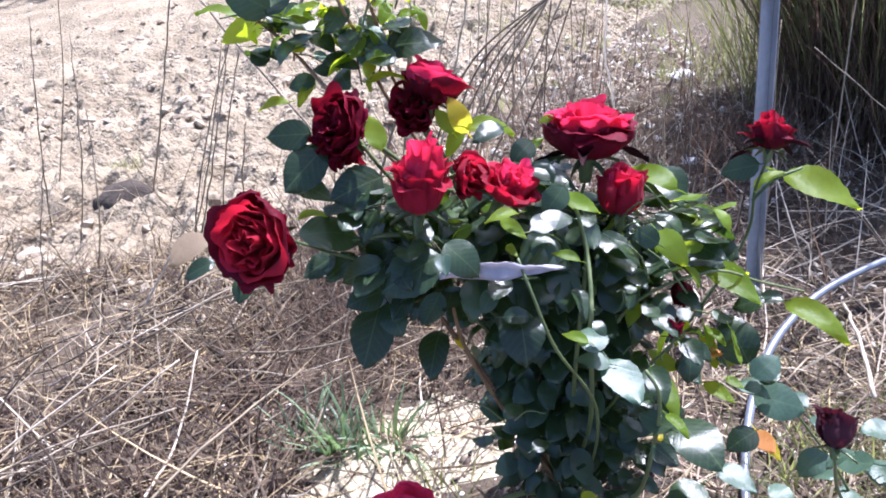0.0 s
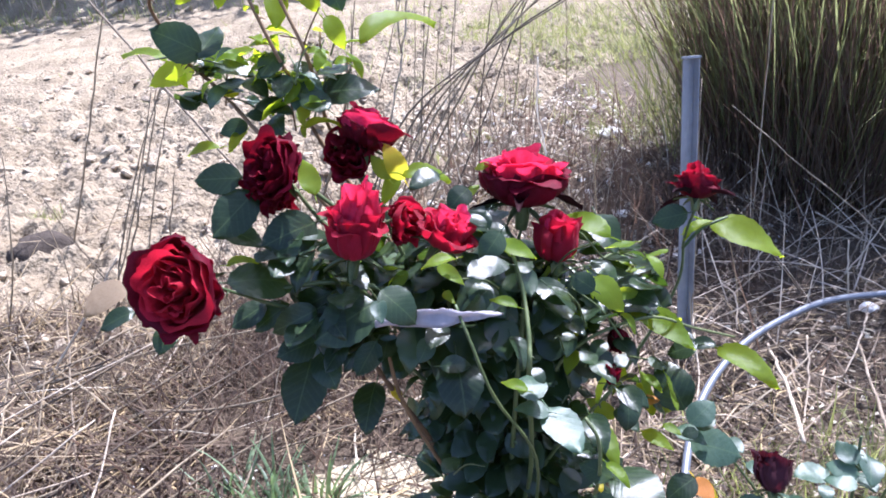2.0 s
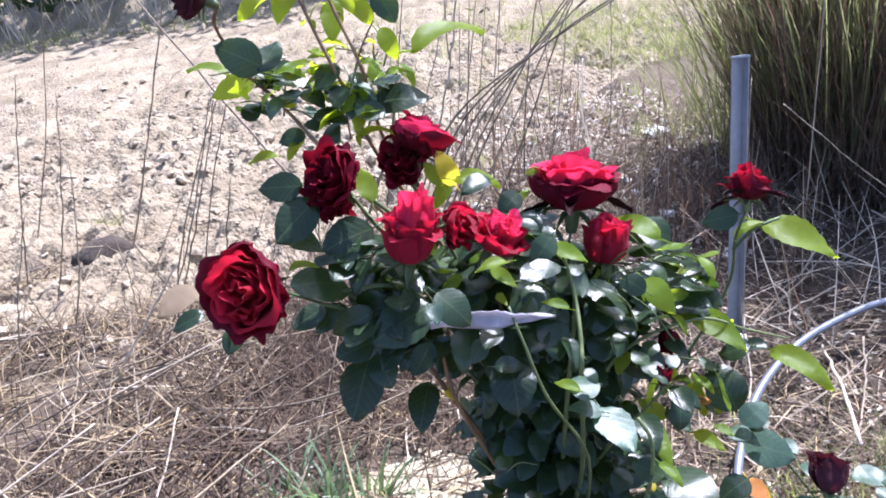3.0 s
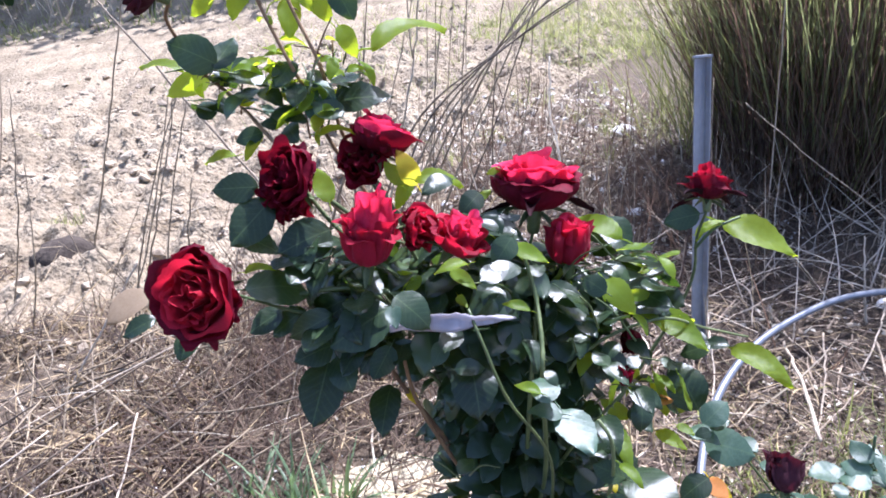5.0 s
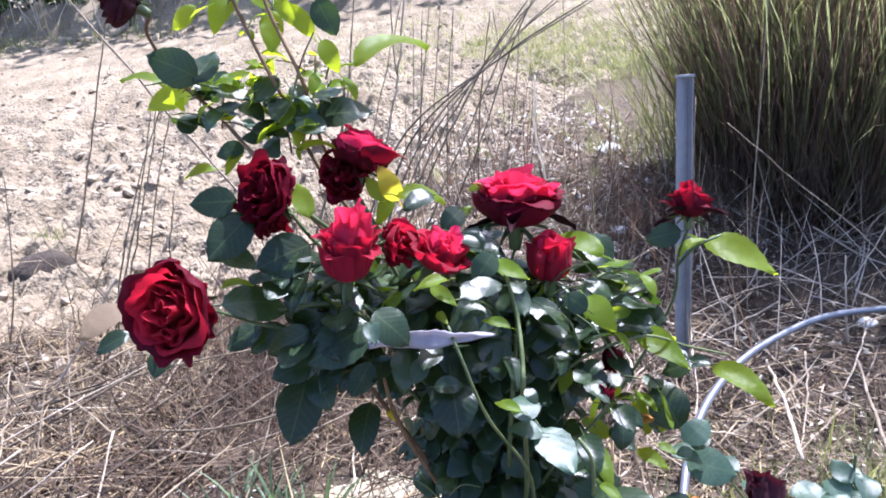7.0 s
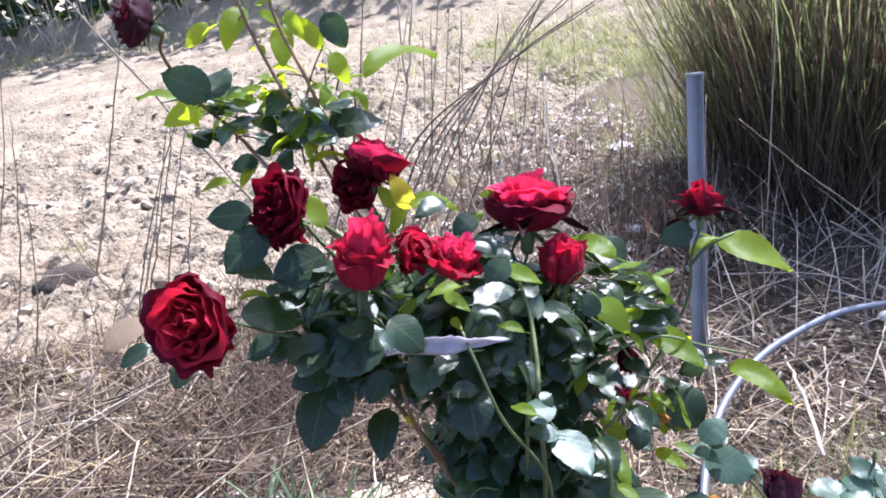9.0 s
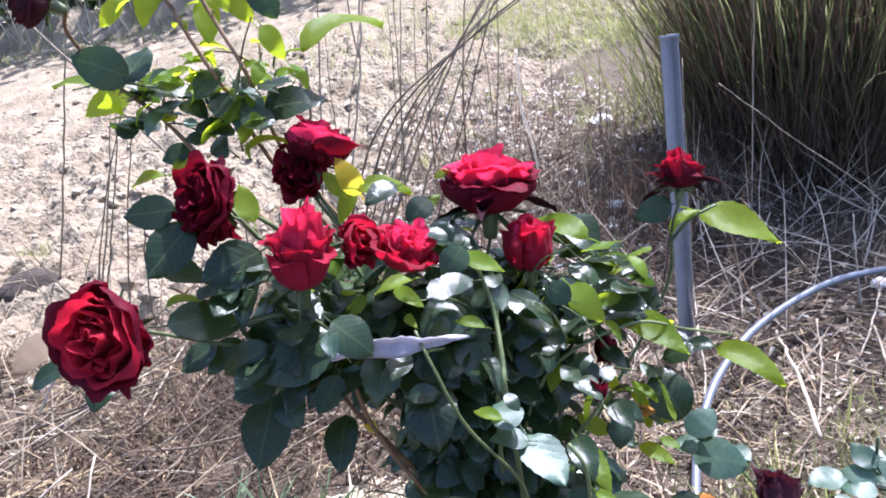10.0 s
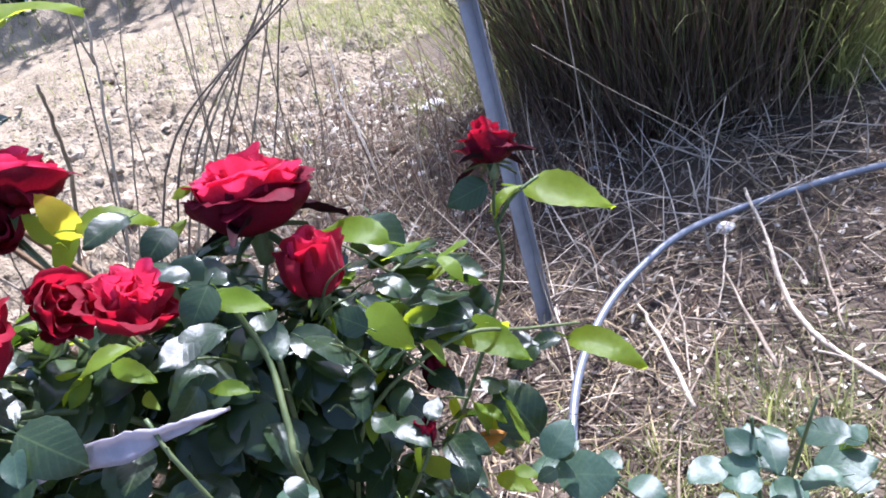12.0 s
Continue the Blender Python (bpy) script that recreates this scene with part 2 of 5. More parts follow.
def build_ground():
    xs, ys = spaced(-1.9, 1.6, 0.013, 150, 1.035), spaced(-0.2, 2.8, 0.013, 150, 1.035)
    verts = [(x, y, height(x, y)) for y in ys for x in xs]
    w = len(xs)
    faces = [(j * w + i, j * w + i + 1, (j + 1) * w + i + 1, (j + 1) * w + i) for j in range(len(ys) - 1) for i in range(w - 1)]
    me = mesh_of("ground", verts, faces, SOIL)
    me.materials.append(HUMUS)
    me.materials.append(SUNLIT_SAND)
    spots = [(xs[k % (w - 1)], ys[k // (w - 1)]) for k in range(len(faces))]
    me.polygons.foreach_set("material_index", [2 if sandy(x, y) else int(bare(x, y) < 0.45) for x, y in spots])
    tagged(put("ground", me), "dry pale soil, tilled and cloddy with strawy edge", "ground", kind="structure")


build_ground()


def ribbons(name, count, spot, length, width, mat, lift, label, category, bend=0.5, upright=0.0, seed=1, parent=None, flow=0.0):
    """Many thin folded blades, each bent, as one object of kind stuff. spot(rng) gives a place on the ground."""
    rng = random.Random(seed)
    verts, faces = [], []
    for _ in range(count):
        x, y = spot(rng)
        ln, wd = rng.uniform(*length), rng.uniform(*width)
        a = rng.uniform(0, 2 * math.pi)
        if flow:
            a = 9.0 * noise.noise((x * 3.2, y * 3.2, 31)) + rng.gauss(0.6, flow) + (math.pi if rng.random() < 0.4 else 0)
        up = radians(min(85, max(-8, rng.gauss(upright, lift))))
        d = Vector((math.cos(a) * math.cos(up), math.sin(a) * math.cos(up), math.sin(up)))
        side = Vector((-math.sin(a), math.cos(a), rng.uniform(-0.6, 0.6))).normalized()
        p = Vector((x, y, height(x, y) + rng.uniform(0, 0.012 if upright < 30 else 0.0)))
        turn = Vector((rng.uniform(-1, 1), rng.uniform(-1, 1), rng.uniform(-1, 0.3))) * bend
        o = len(verts)
        for i in range(5):
            t = i / 4
            wi = wd * (1 - t * t * 0.85) * 0.5
            nrm = d.cross(side)
            verts += [p - side * wi, p + nrm * wi * 0.6, p + side * wi]
            d = (d + turn * 0.25).normalized()
            p = p + d * ln / 4
            if p.z < height(p.x, p.y):
                p.z = height(p.x, p.y) + 0.002
        for i in range(4):
            q = o + 3 * i
            faces += [(q, q + 1, q + 4, q + 3), (q + 1, q + 2, q + 5, q + 4)]
    return tagged(put(name, mesh_of(name, verts, faces, mat), parent), label, category, kind="stuff")


# ---------------------------------------------------------------- loose cover of the ground


def straw_spot(rng):
    while True:
        x, y = rng.uniform(-1.7, 0.55), rng.uniform(-0.1, 1.5)
        # straw thins near (-0.2, 0.6), where dark stems stand in for a shadow
        if rng.random() > bare(x, y) + 0.36 - 1.5 * noise.noise((x * 5, y * 5, 21)) and (math.hypot(x + 0.11, y - 0.20) > 0.19 or rng.random() < 0.10) and not (math.hypot(x + 0.2, (y - 0.6) * 0.8) < 0.3 and rng.random() < 0.6) and (x < 0.02 + 0.15 * rng.random() or rng.random() < 0.25):
            return x, y


def litter_spot(rng):
    while True:
        x, y = rng.uniform(0.15, 1.8), rng.uniform(-0.05, 2.3)
        if rng.random() > 0.8 * fold(y, 1.5, 2.3) + 0.35 * fold(x - y, 0.3, 0.6):
            return x, y


def build_clods(name, count, lo, hi, area, mat, label, category, seed, everywhere=False, flat=False, rise=(0.20, 0.42)):
    rng = random.Random(seed)
    bm = bmesh.new()
    bmesh.ops.create_icosphere(bm, subdivisions=1, radius=1)
    ball = [v.co.copy() for v in bm.verts]
    tris = [tuple(v.index for v in f.verts) for f in bm.faces]
    bm.free()
    lumps = []
    while len(lumps) < count:
        x, y = rng.uniform(area[0], area[1]), area[2] + (area[3] - area[2]) * rng.random() ** 1.6
        if not everywhere and rng.random() > bare(x, y) * 0.95 + 0.05:
            continue
        if not everywhere and rng.random() > 0.55 + 1.1 * noise.noise((x * 1.6, y * 1.6, 11)):
            continue
        r = lo + (hi - lo) * rng.random() ** 4
        sq = Vector((rng.uniform(0.7, 1.3), rng.uniform(0.7, 1.3), rng.uniform(*rise))) * r
        turn = Euler((rng.gauss(0, 0.35), rng.gauss(0, 0.35), rng.uniform(0, 6))).to_matrix()
        at = Vector((x, y, height(x, y)))
        lumps.append(([at + turn @ Vector((a * b * rng.uniform(0.75, 1.2) for a, b in zip(v, sq))) for v in ball], tris))
    v, f = joined(lumps)
    return tagged(put(name, mesh_of(name, v, f, mat, smooth=not flat)), label, category, kind="stuff")


ribbons("dry_grass", 3000, straw_spot, (0.04, 0.18), (0.0014, 0.0040), STRAW, 14, "matted dry straw-coloured grass on the soil", "dry grass", 0.6, 6, 3, flow=0.9)
ribbons("dry_grass", 800, straw_spot, (0.10, 0.30), (0.0020, 0.0054), STRAW, 21, "long dry straw lying loose over the mat", "dry grass", 0.95, 18, 13, flow=1.6)
ribbons("dry_grass", 2200, straw_spot, (0.04, 0.13), (0.0014, 0.0042), STRAW, 30, "short curled dry grass over the mat", "dry grass", 1.7, 25, 43, flow=2.0)
ribbons("leaf_flakes", 260, straw_spot, (0.008, 0.024), (0.003, 0.009), CHAFF, 25, "bleached flakes in the straw", "litter", 0.9, 15, 54)
ribbons("leaf_flakes", 500, straw_spot, (0.010, 0.030), (0.004, 0.011), STRAW, 25, "dry brown leaf flakes in the straw", "litter", 0.9, 15, 44)
ribbons("dry_grass", 170, straw_spot, (0.08, 0.30), (0.0024, 0.0066), CHAFF, 18, "bleached broad straw blades over the mat", "dry grass", 0.8, 18, 23, flow=1.1)
ribbons("dry_grass", 1000, straw_spot, (0.06, 0.24), (0.0018, 0.0042), STALK, 26, "brown dead grass stems standing out of the mat", "dry grass", 0.9, 30, 4, flow=1.5)
ribbons("dry_grass", 4600, straw_spot, (0.03, 0.17), (0.0018, 0.0052), THATCH, 18, "dark brown rotting grass under the straw", "dry grass", 0.8, 12, 19, flow=1.2)
ribbons("dead_litter", 8000, litter_spot, (0.015, 0.11), (0.001, 0.0042), LITTER, 12, "grey dead stems and leaf litter on the soil", "litter", 0.6, 10, 5)
ribbons("dead_stems", 130, lambda r: (r.uniform(0.40, 1.35), r.uniform(0.42, 0.95)), (0.10, 0.36), (0.0018, 0.0040), STICK, 25, "pale dry broken stems standing in litter", "dead stems", 0.4, 28, 8)
ribbons("dead_stems", 420, lambda r: (r.gauss(0.45, 0.33), r.gauss(1.30, 0.34)), (0.10, 0.38), (0.0020, 0.0042), THATCH, 18, "thin brown dead stems standing behind the roses", "dead stems", 0.4, 62, 9)
ribbons("dead_stems", 150, lambda r: (r.gauss(0.45, 0.33), r.gauss(1.25, 0.34)), (0.08, 0.34), (0.0014, 0.0032), CHAFF, 25, "pale bleached stems standing behind the roses", "dead stems", 0.5, 50, 29)
ribbons("leaf_flakes", 1300, lambda r: (r.uniform(0.0, 0.92), r.uniform(0.85, 2.2)), (0.012, 0.034), (0.006, 0.017), CHAFF, 30, "curled pale dead leaves and flakes among litter", "litter", 0.9, 25, 30)
ribbons("leaf_flakes", 700, lambda r: (r.uniform(0.0, 1.25), r.uniform(0.75, 2.0)), (0.012, 0.036), (0.006, 0.018), THATCH, 30, "curled dark dead leaves among litter", "litter", 0.9, 25, 31)
ribbons("leaf_flakes", 420, lambda r: (r.uniform(0.40, 1.30), r.uniform(-0.05, 0.55)), (0.008, 0.024), (0.004, 0.010), CHAFF, 25, "pale dead leaf flakes on the litter by the hose", "litter", 0.8, 12, 32)
ribbons("dry_grass", 520, lambda r: (r.uniform(0.38, 1.40), r.uniform(-0.08, 0.62)), (0.03, 0.18), (0.0014, 0.0034), STRAW, 20, "loose straw and dead grass by the hose", "dry grass", 1.2, 12, 33)
ribbons("dead_litter", 1500, lambda r: (r.uniform(0.38, 1.40), r.uniform(-0.08, 0.70)), (0.03, 0.14), (0.0014, 0.0036), THATCH, 20, "dark brown dead stems by the hose", "litter", 1.2, 12, 34)
ribbons("dead_stems", 1300, lambda r: (r.uniform(0.1, 0.95), r.uniform(0.6, 1.5)), (0.04, 0.16), (0.0012, 0.003), THATCH, 16, "dark brown tangled dead stems behind the stake", "dead stems", 0.6, 10, 18)
# real dark twigs, made denser in place of the tussock's cast shadow
ribbons("dead_stems", 650, lambda r: (r.gauss(0.72, 0.12), r.gauss(0.96, 0.15)), (0.08, 0.34), (0.0012, 0.003), THATCH, 24, "dark dead stems thickening the shade before the tall grass", "dead stems", 0.7, 45, 20)
# dark stems massed to imitate the shadow on this ground
ribbons("dead_stems", 2400, lambda r: (r.gauss(-0.20, 0.20), r.gauss(0.66, 0.20)), (0.06, 0.26), (0.0012, 0.003), THATCH, 26, "dark tangled dead stems standing in for shade behind the bush", "dead stems", 0.6, 40, 14)
# added dark blades imitate the shade in the near left straw
ribbons("dry_grass", 1300, lambda r: (r.uniform(-1.1, -0.32), r.uniform(-0.1, 0.45)), (0.06, 0.22), (0.002, 0.005), THATCH, 24, "dark brown dead grass standing in for shade in the straw", "dry grass", 0.9, 26, 56, flow=1.4)
build_clods("soil_clods", 7000, 0.002, 0.012, (-3.4, 2.4, 0.5, 4.5), CLOD, "pale crumbled soil clods on tilled earth", "soil clods", 6, rise=(0.3, 0.6))
build_clods("soil_clods", 1900, 0.006, 0.034, (-3.2, 0.6, 0.8, 4.2), CLOD, "larger rough soil clods on tilled earth", "soil clods", 8, rise=(0.35, 0.75), flat=True)
build_clods("soil_clods", 4200, 0.006, 0.030, (-9.0, 5.0, 2.0, 8.5), CLOD, "pale soil clods on tilled earth further out", "soil clods", 7, rise=(0.3, 0.6), flat=True)
build_clods("pale_stones", 620, 0.003, 0.016, (0.0, 0.92, 0.8, 2.3), STONE, "small whitish stones and chips among litter", "stones", 10, everywhere=True, flat=True, rise=(0.3, 0.7))
build_clods("pale_stones", 220, 0.002, 0.007, (0.4, 1.4, 0.05, 0.55), STONE, "pale chips and bleached flakes among litter", "stones", 64, everywhere=True)
build_clods("pale_stones", 260, 0.002, 0.007, (-0.5, 0.1, 0.05, 0.40), STONE, "pale chips and dry flakes by the foot of the bush", "stones", 60, everywhere=True)
build_clods("leaf_crumbs", 3600, 0.003, 0.012, (-0.9, 1.6, -0.05, 1.5), LITTER, "brown crumbled leaf litter under straw", "litter", 12, everywhere=True)


def build_tussock(x, y, r, count, seed, mat, length, width, label, spread=0.5, wild=0.2, droop=(0.1, 0.7)):
    """A tall grass clump: blades that rise from a round foot, lean out and arch over."""
    rng = random.Random(seed)
    verts, faces = [], []
    for _ in range(count):
        a, q = rng.uniform(0, 2 * math.pi), r * math.sqrt(rng.random())
        p = Vector((x + q * math.cos(a), y + q * math.sin(a), 0))
        p.z = height(p.x, p.y) - 0.01
        out = Vector((math.cos(a), math.sin(a), 0))
        d = (Vector((0, 0, 1)) + out * spread * (q / r) * rng.random() ** 1.5 + Vector((rng.gauss(0, wild), rng.gauss(0, wild), 0))).normalized()
        ln, wd, fall = rng.uniform(*length), rng.uniform(*width), rng.uniform(*droop)
        bend = Vector((rng.gauss(0, 0.5), rng.gauss(0, 0.5), -0.6)) + out * 0.5
        s = Vector((-d.y, d.x, 0)) + Vector((rng.gauss(0, 0.5), rng.gauss(0, 0.5), 0))
        side = (s.normalized() if s.length > 0.05 else Vector((1, 0, 0)))
        o = len(verts)
        for i in range(7):
            t = i / 6
            wi = wd * 0.5 * (1 - t ** 3)
            verts += [p - side * wi, p + d.cross(side) * wi * 0.5, p + side * wi]
            d = (d + bend * fall * t * 0.6).normalized()
            p = p + d * ln / 6
        for i in range(6):
            q0 = o + 3 * i
            faces += [(q0, q0 + 1, q0 + 4, q0 + 3), (q0 + 1, q0 + 2, q0 + 5, q0 + 4)]
    return tagged(put("grass_tussock", mesh_of("grass_tussock", verts, faces, mat)), label, "tall grass", kind="stuff")


build_tussock(1.32, 1.22, 0.38, 2600, 11, REED, (0.45, 1.25), (0.0018, 0.0056), "tall dense tussock of dark green grass against the light", 0.25, 0.17, (0.05, 0.55))
build_tussock(1.28, 1.16, 0.38, 3600, 12, THATCH, (0.30, 1.20), (0.0016, 0.0046), "brown dead thatch in the foot of the tussock", 0.22, 0.19, (0.05, 0.5))
build_tussock(1.26, 1.10, 0.40, 500, 22, THATCH, (0.12, 0.45), (0.0014, 0.0036), "short broken dead blades at the tussock foot", 0.6, 0.45, (0.3, 1.2))
build_tussock(1.06, 1.32, 0.20, 380, 23, GRASS, (0.35, 1.05), (0.0018, 0.0050), "yellow-green blades at the edge of the tussock", 0.45, 0.22, (0.05, 0.7))
build_tussock(1.34, 1.10, 0.38, 230, 24, GRASS, (0.5, 1.25), (0.0012, 0.0034), "green blades standing among the dark tussock", 0.25, 0.20, (0.1, 0.8))
build_tussock(0.98, 1.52, 0.22, 200, 16, GRASS, (0.25, 0.80), (0.0014, 0.0036), "thin leaning grass beyond the stake", 0.9, 0.40, (0.1, 0.9))
build_tussock(1.60, 1.00, 0.24, 1300, 15, GRASS, (0.3, 0.85), (0.002, 0.006), "sunlit green grass beside the tussock", 0.6, 0.28, (0.2, 1.0))
build_tussock(1.52, 0.86, 0.15, 300, 21, GRASS, (0.2, 0.60), (0.0018, 0.0045), "sunlit yellow-green grass in front of the tussock", 0.8, 0.35, (0.4, 1.4))
build_tussock(1.02, 0.86, 0.30, 80, 17, STICK, (0.10, 0.42), (0.0014, 0.0030), "pale dead strands arching in front of the tussock", 0.8, 0.5, (0.5, 1.6))

# ---------------------------------------------------------------- stake and hose


def build_stake(foot, top):
    """A folded steel stake: a shallow channel with a capped top."""
    foot, top = Vector(foot), Vector(top)
    thing = base("metal_stake", *foot, "leaning galvanised grey steel stake driven into the soil", "stake")
    d = (top - foot).normalized()
    side = Vector((1, 0.25, 0))
    side = (side - d * side.dot(d)).normalized()
    out = side.cross(d)
    prof = [(-0.0115, 0.0), (0.0095, 0.0), (0.0115, -0.003), (0.0115, -0.016), (0.0098, -0.016), (0.0098, -0.003), (-0.0115, -0.0025)]
    verts = [p + side * a - out * b for p in (foot, top) for a, b in prof]
    n = len(prof)
    faces = [(i, (i + 1) % n, n + (i + 1) % n, n + i) for i in range(n)] + [tuple(range(n))[::-1], tuple(range(n, 2 * n))]
    put("channel", mesh_of("channel", verts, faces, STEEL, smooth=False), thing)
    cap = [top + side * a - out * b + d * c for c in (0.001, 0.005) for a, b in ((-0.013, 0.002), (0.013, 0.002), (0.013, -0.017), (-0.013, -0.005))]
    put("folded_top", mesh_of("folded_top", cap, [(0, 1, 2, 3)[::-1], (4, 5, 6, 7), (0, 1, 5, 4), (1, 2, 6, 5), (2, 3, 7, 6), (3, 0, 4, 7)], STEEL, smooth=False), thing)


build_stake((0.495, 0.42, -0.06), (0.528, 0.55, 0.535))


def build_hose():
    line = smooth_line([(0.30, -0.10, 0.015), (0.33, 0.03, 0.02), (0.385, 0.155, 0.045), (0.46, 0.262, 0.062), (0.56, 0.350, 0.07), (0.665, 0.408, 0.07), (0.785, 0.452, 0.065),
                        (0.91, 0.468, 0.05), (1.06, 0.448, 0.045), (1.2, 0.417, 0.04), (1.5, 0.33, 0.02), (1.9, 0.25, 0.015)], 8)
    v, f = tube(line, 0.0063, 0.0063, 14)
    tagged(put("garden_hose", mesh_of("garden_hose", v, f, PIPE)), "grey-blue plastic irrigation hose curving over dead litter", "hose")


build_hose()

# ---------------------------------------------------------------- roses

# axes of the usual view, in which leaves and blooms are turned: right, up, and towards the path
RIGHT, UP, NEAR = Vector((0.987, -0.071, -0.142)), Vector((0.158, 0.454, 0.877)), Vector((0.002, -0.888, 0.459))


def seen_way(r, u, n):
    return (RIGHT * r + UP * u + NEAR * n).normalized()


def frame_on(way, twist=0.0):
    """A turn that brings +z onto a direction."""
    return (way.to_track_quat("Z", "Y") @ Euler((0, 0, radians(twist))).to_quaternion()).to_matrix().to_4x4()


def petal_mesh(i, n, opening, mat, seed, flare):
    t = i / (n - 1)
    half = radians(104 - 48 * t)
    outer = max(0.0, (t - 0.6) / 0.4) * max(0.0, (opening - 0.35) / 0.65)
    r0, r1 = 0.05 + 0.08 * t, 0.09 + opening * 0.78 * t ** 0.8
    if flare == 0:
        r1 = 0.09 + opening * 0.78 * min(t, 0.66) ** 0.8 + 0.10 * max(0.0, t - 0.66)
    skirt = max(0.0, (t - 0.80) / 0.20) * max(0.0, (opening - 0.55) / 0.45)
    high = 1.08 - 0.16 * opening * t - 0.14 * outer - 0.22 * skirt - 0.28 * max(0.0, opening - 0.55) / 0.45 * (1 - t)
    if opening > 0.45:
        high = 0.98 - 0.34 * t * math.sqrt(t) - 0.10 * opening - 0.5 * (1 - t) * max(0.0, opening - 0.6)      # an open bloom piles up to a dome
    curl = 0.15 + 0.40 * t * opening + (0.25 * outer + 0.45 * skirt) * (flare > 0)
    dice = random.Random(i * 31 + seed * 7)
    high *= dice.uniform(0.86, 1.08)
    r1 *= dice.uniform(0.90, 1.16)
    half *= dice.uniform(0.82, 1.08)
    curl += 0.30 * t * dice.random()
    guard = i >= n - 5 and opening > 0.7 and flare > 0          # the outermost petals hang down, narrow and dark
    if guard:
        half *= 0.66
        r1 *= flare
        high *= 0.90
        curl *= 0.5
    # outer petals go one red darker, own tone and shade in one colour
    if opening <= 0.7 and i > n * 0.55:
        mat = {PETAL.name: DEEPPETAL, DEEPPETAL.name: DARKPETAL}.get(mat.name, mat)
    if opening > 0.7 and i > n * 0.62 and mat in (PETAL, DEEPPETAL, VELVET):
        mat = DARKPETAL                           # dark outer petals, with the shade of the bloom's underside in their colour
    sag = dice.uniform(0.10, 0.40) if guard else 0.0
    rows, cols = 9, 17
    verts, faces = [], []
    spin = i * 2.39996 + seed
    tip = random.Random(i * 7 + seed).uniform(0.0, 0.17)
    for a in range(rows):
        v = a / (rows - 1)
        for b in range(cols):
            u = 2 * b / (cols - 1) - 1
            wide = 0.30 + 0.70 * math.sin(math.pi / 2 * min(1, v * 1.35))
            w = v * (1 - 0.13 * u ** 4 - 0.10 * u * u + tip * (1 - abs(u)) ** 2)
            ang = spin + u * half * wide
            r = r0 + (r1 - r0) * math.sin(math.pi / 2 * min(w, 1)) ** (1.15 - 0.35 * t) + 0.15 * (0.4 + 0.6 * t) * math.sin(math.pi * min(w, 1))
            c = max(0.0, (w - 0.66) / 0.34)
            ruffle = (noise.noise((u * 1.9 + i * 3.1, v * 2.2, seed * 1.7)) + 0.55 * noise.noise((u * 4.6 + i * 1.7, v * 2.6, seed * 2.3)) * v) * v
            r += (0.055 if opening > 0.7 else 0.085) * math.sin(u * 7.5 + i * 2.1) * v * math.sqrt(v)
            r += curl * 0.26 * c * c + (0.13 + 0.09 * outer + (0.0 if opening > 0.7 else 0.07)) * ruffle
            z = high * w ** (1.0 + 0.45 * t) - curl * 0.30 * c * c + 0.09 * noise.noise((u * 2.4, v * 2, i * 2.3 + seed)) * v
            g = max(0.0, w - 0.45)
            z -= sag * 1.7 * g * g
            r += sag * 0.35 * g
            verts.append((r * math.cos(ang), r * math.sin(ang), z))
    for a in range(rows - 1):
        for b in range(cols - 1):
            q = a * cols + b
            faces.append((q, q + 1, q + cols + 1, q + cols))
    return mesh_of("petal", verts, faces, mat)


BLOOMS = {}


def bloom_meshes(opening, count, mat, seed, flare):
    key = (opening, count, mat.name, seed, flare)
    if key not in BLOOMS:
        core, cf = tube([Vector((0, 0, z)) for z in (0.1, 0.25, 0.4, 0.55, 0.78 - 0.35 * opening)], 0.12, 0.03, 9)
        hip = tube([Vector((0, 0, z)) for z in (-0.32, -0.25, -0.12, 0.0, 0.08)], 0.10, 0.17, 9)
        sv, sf = [], []
        for u, z, w in ((0.10, 0.0, 0.03), (0.22, -0.02, 0.08), (0.36, -0.05, 0.07), (0.50, -0.10, 0.04), (0.64, -0.16, 0.005)):
            sv += [(u, -w, z + 0.03), (u, 0.0, z - 0.02), (u, w, z + 0.03)]
        sf = [(3 * q + e, 3 * q + e + 1, 3 * q + e + 4, 3 * q + e + 3) for q in range(4) for e in range(2)]
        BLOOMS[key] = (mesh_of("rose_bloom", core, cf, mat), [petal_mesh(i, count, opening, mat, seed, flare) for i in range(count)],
                       mesh_of("calyx", *hip, STEM), mesh_of("sepal", sv, sf, STEM))
    return BLOOMS[key]


BLOOM_AT = []


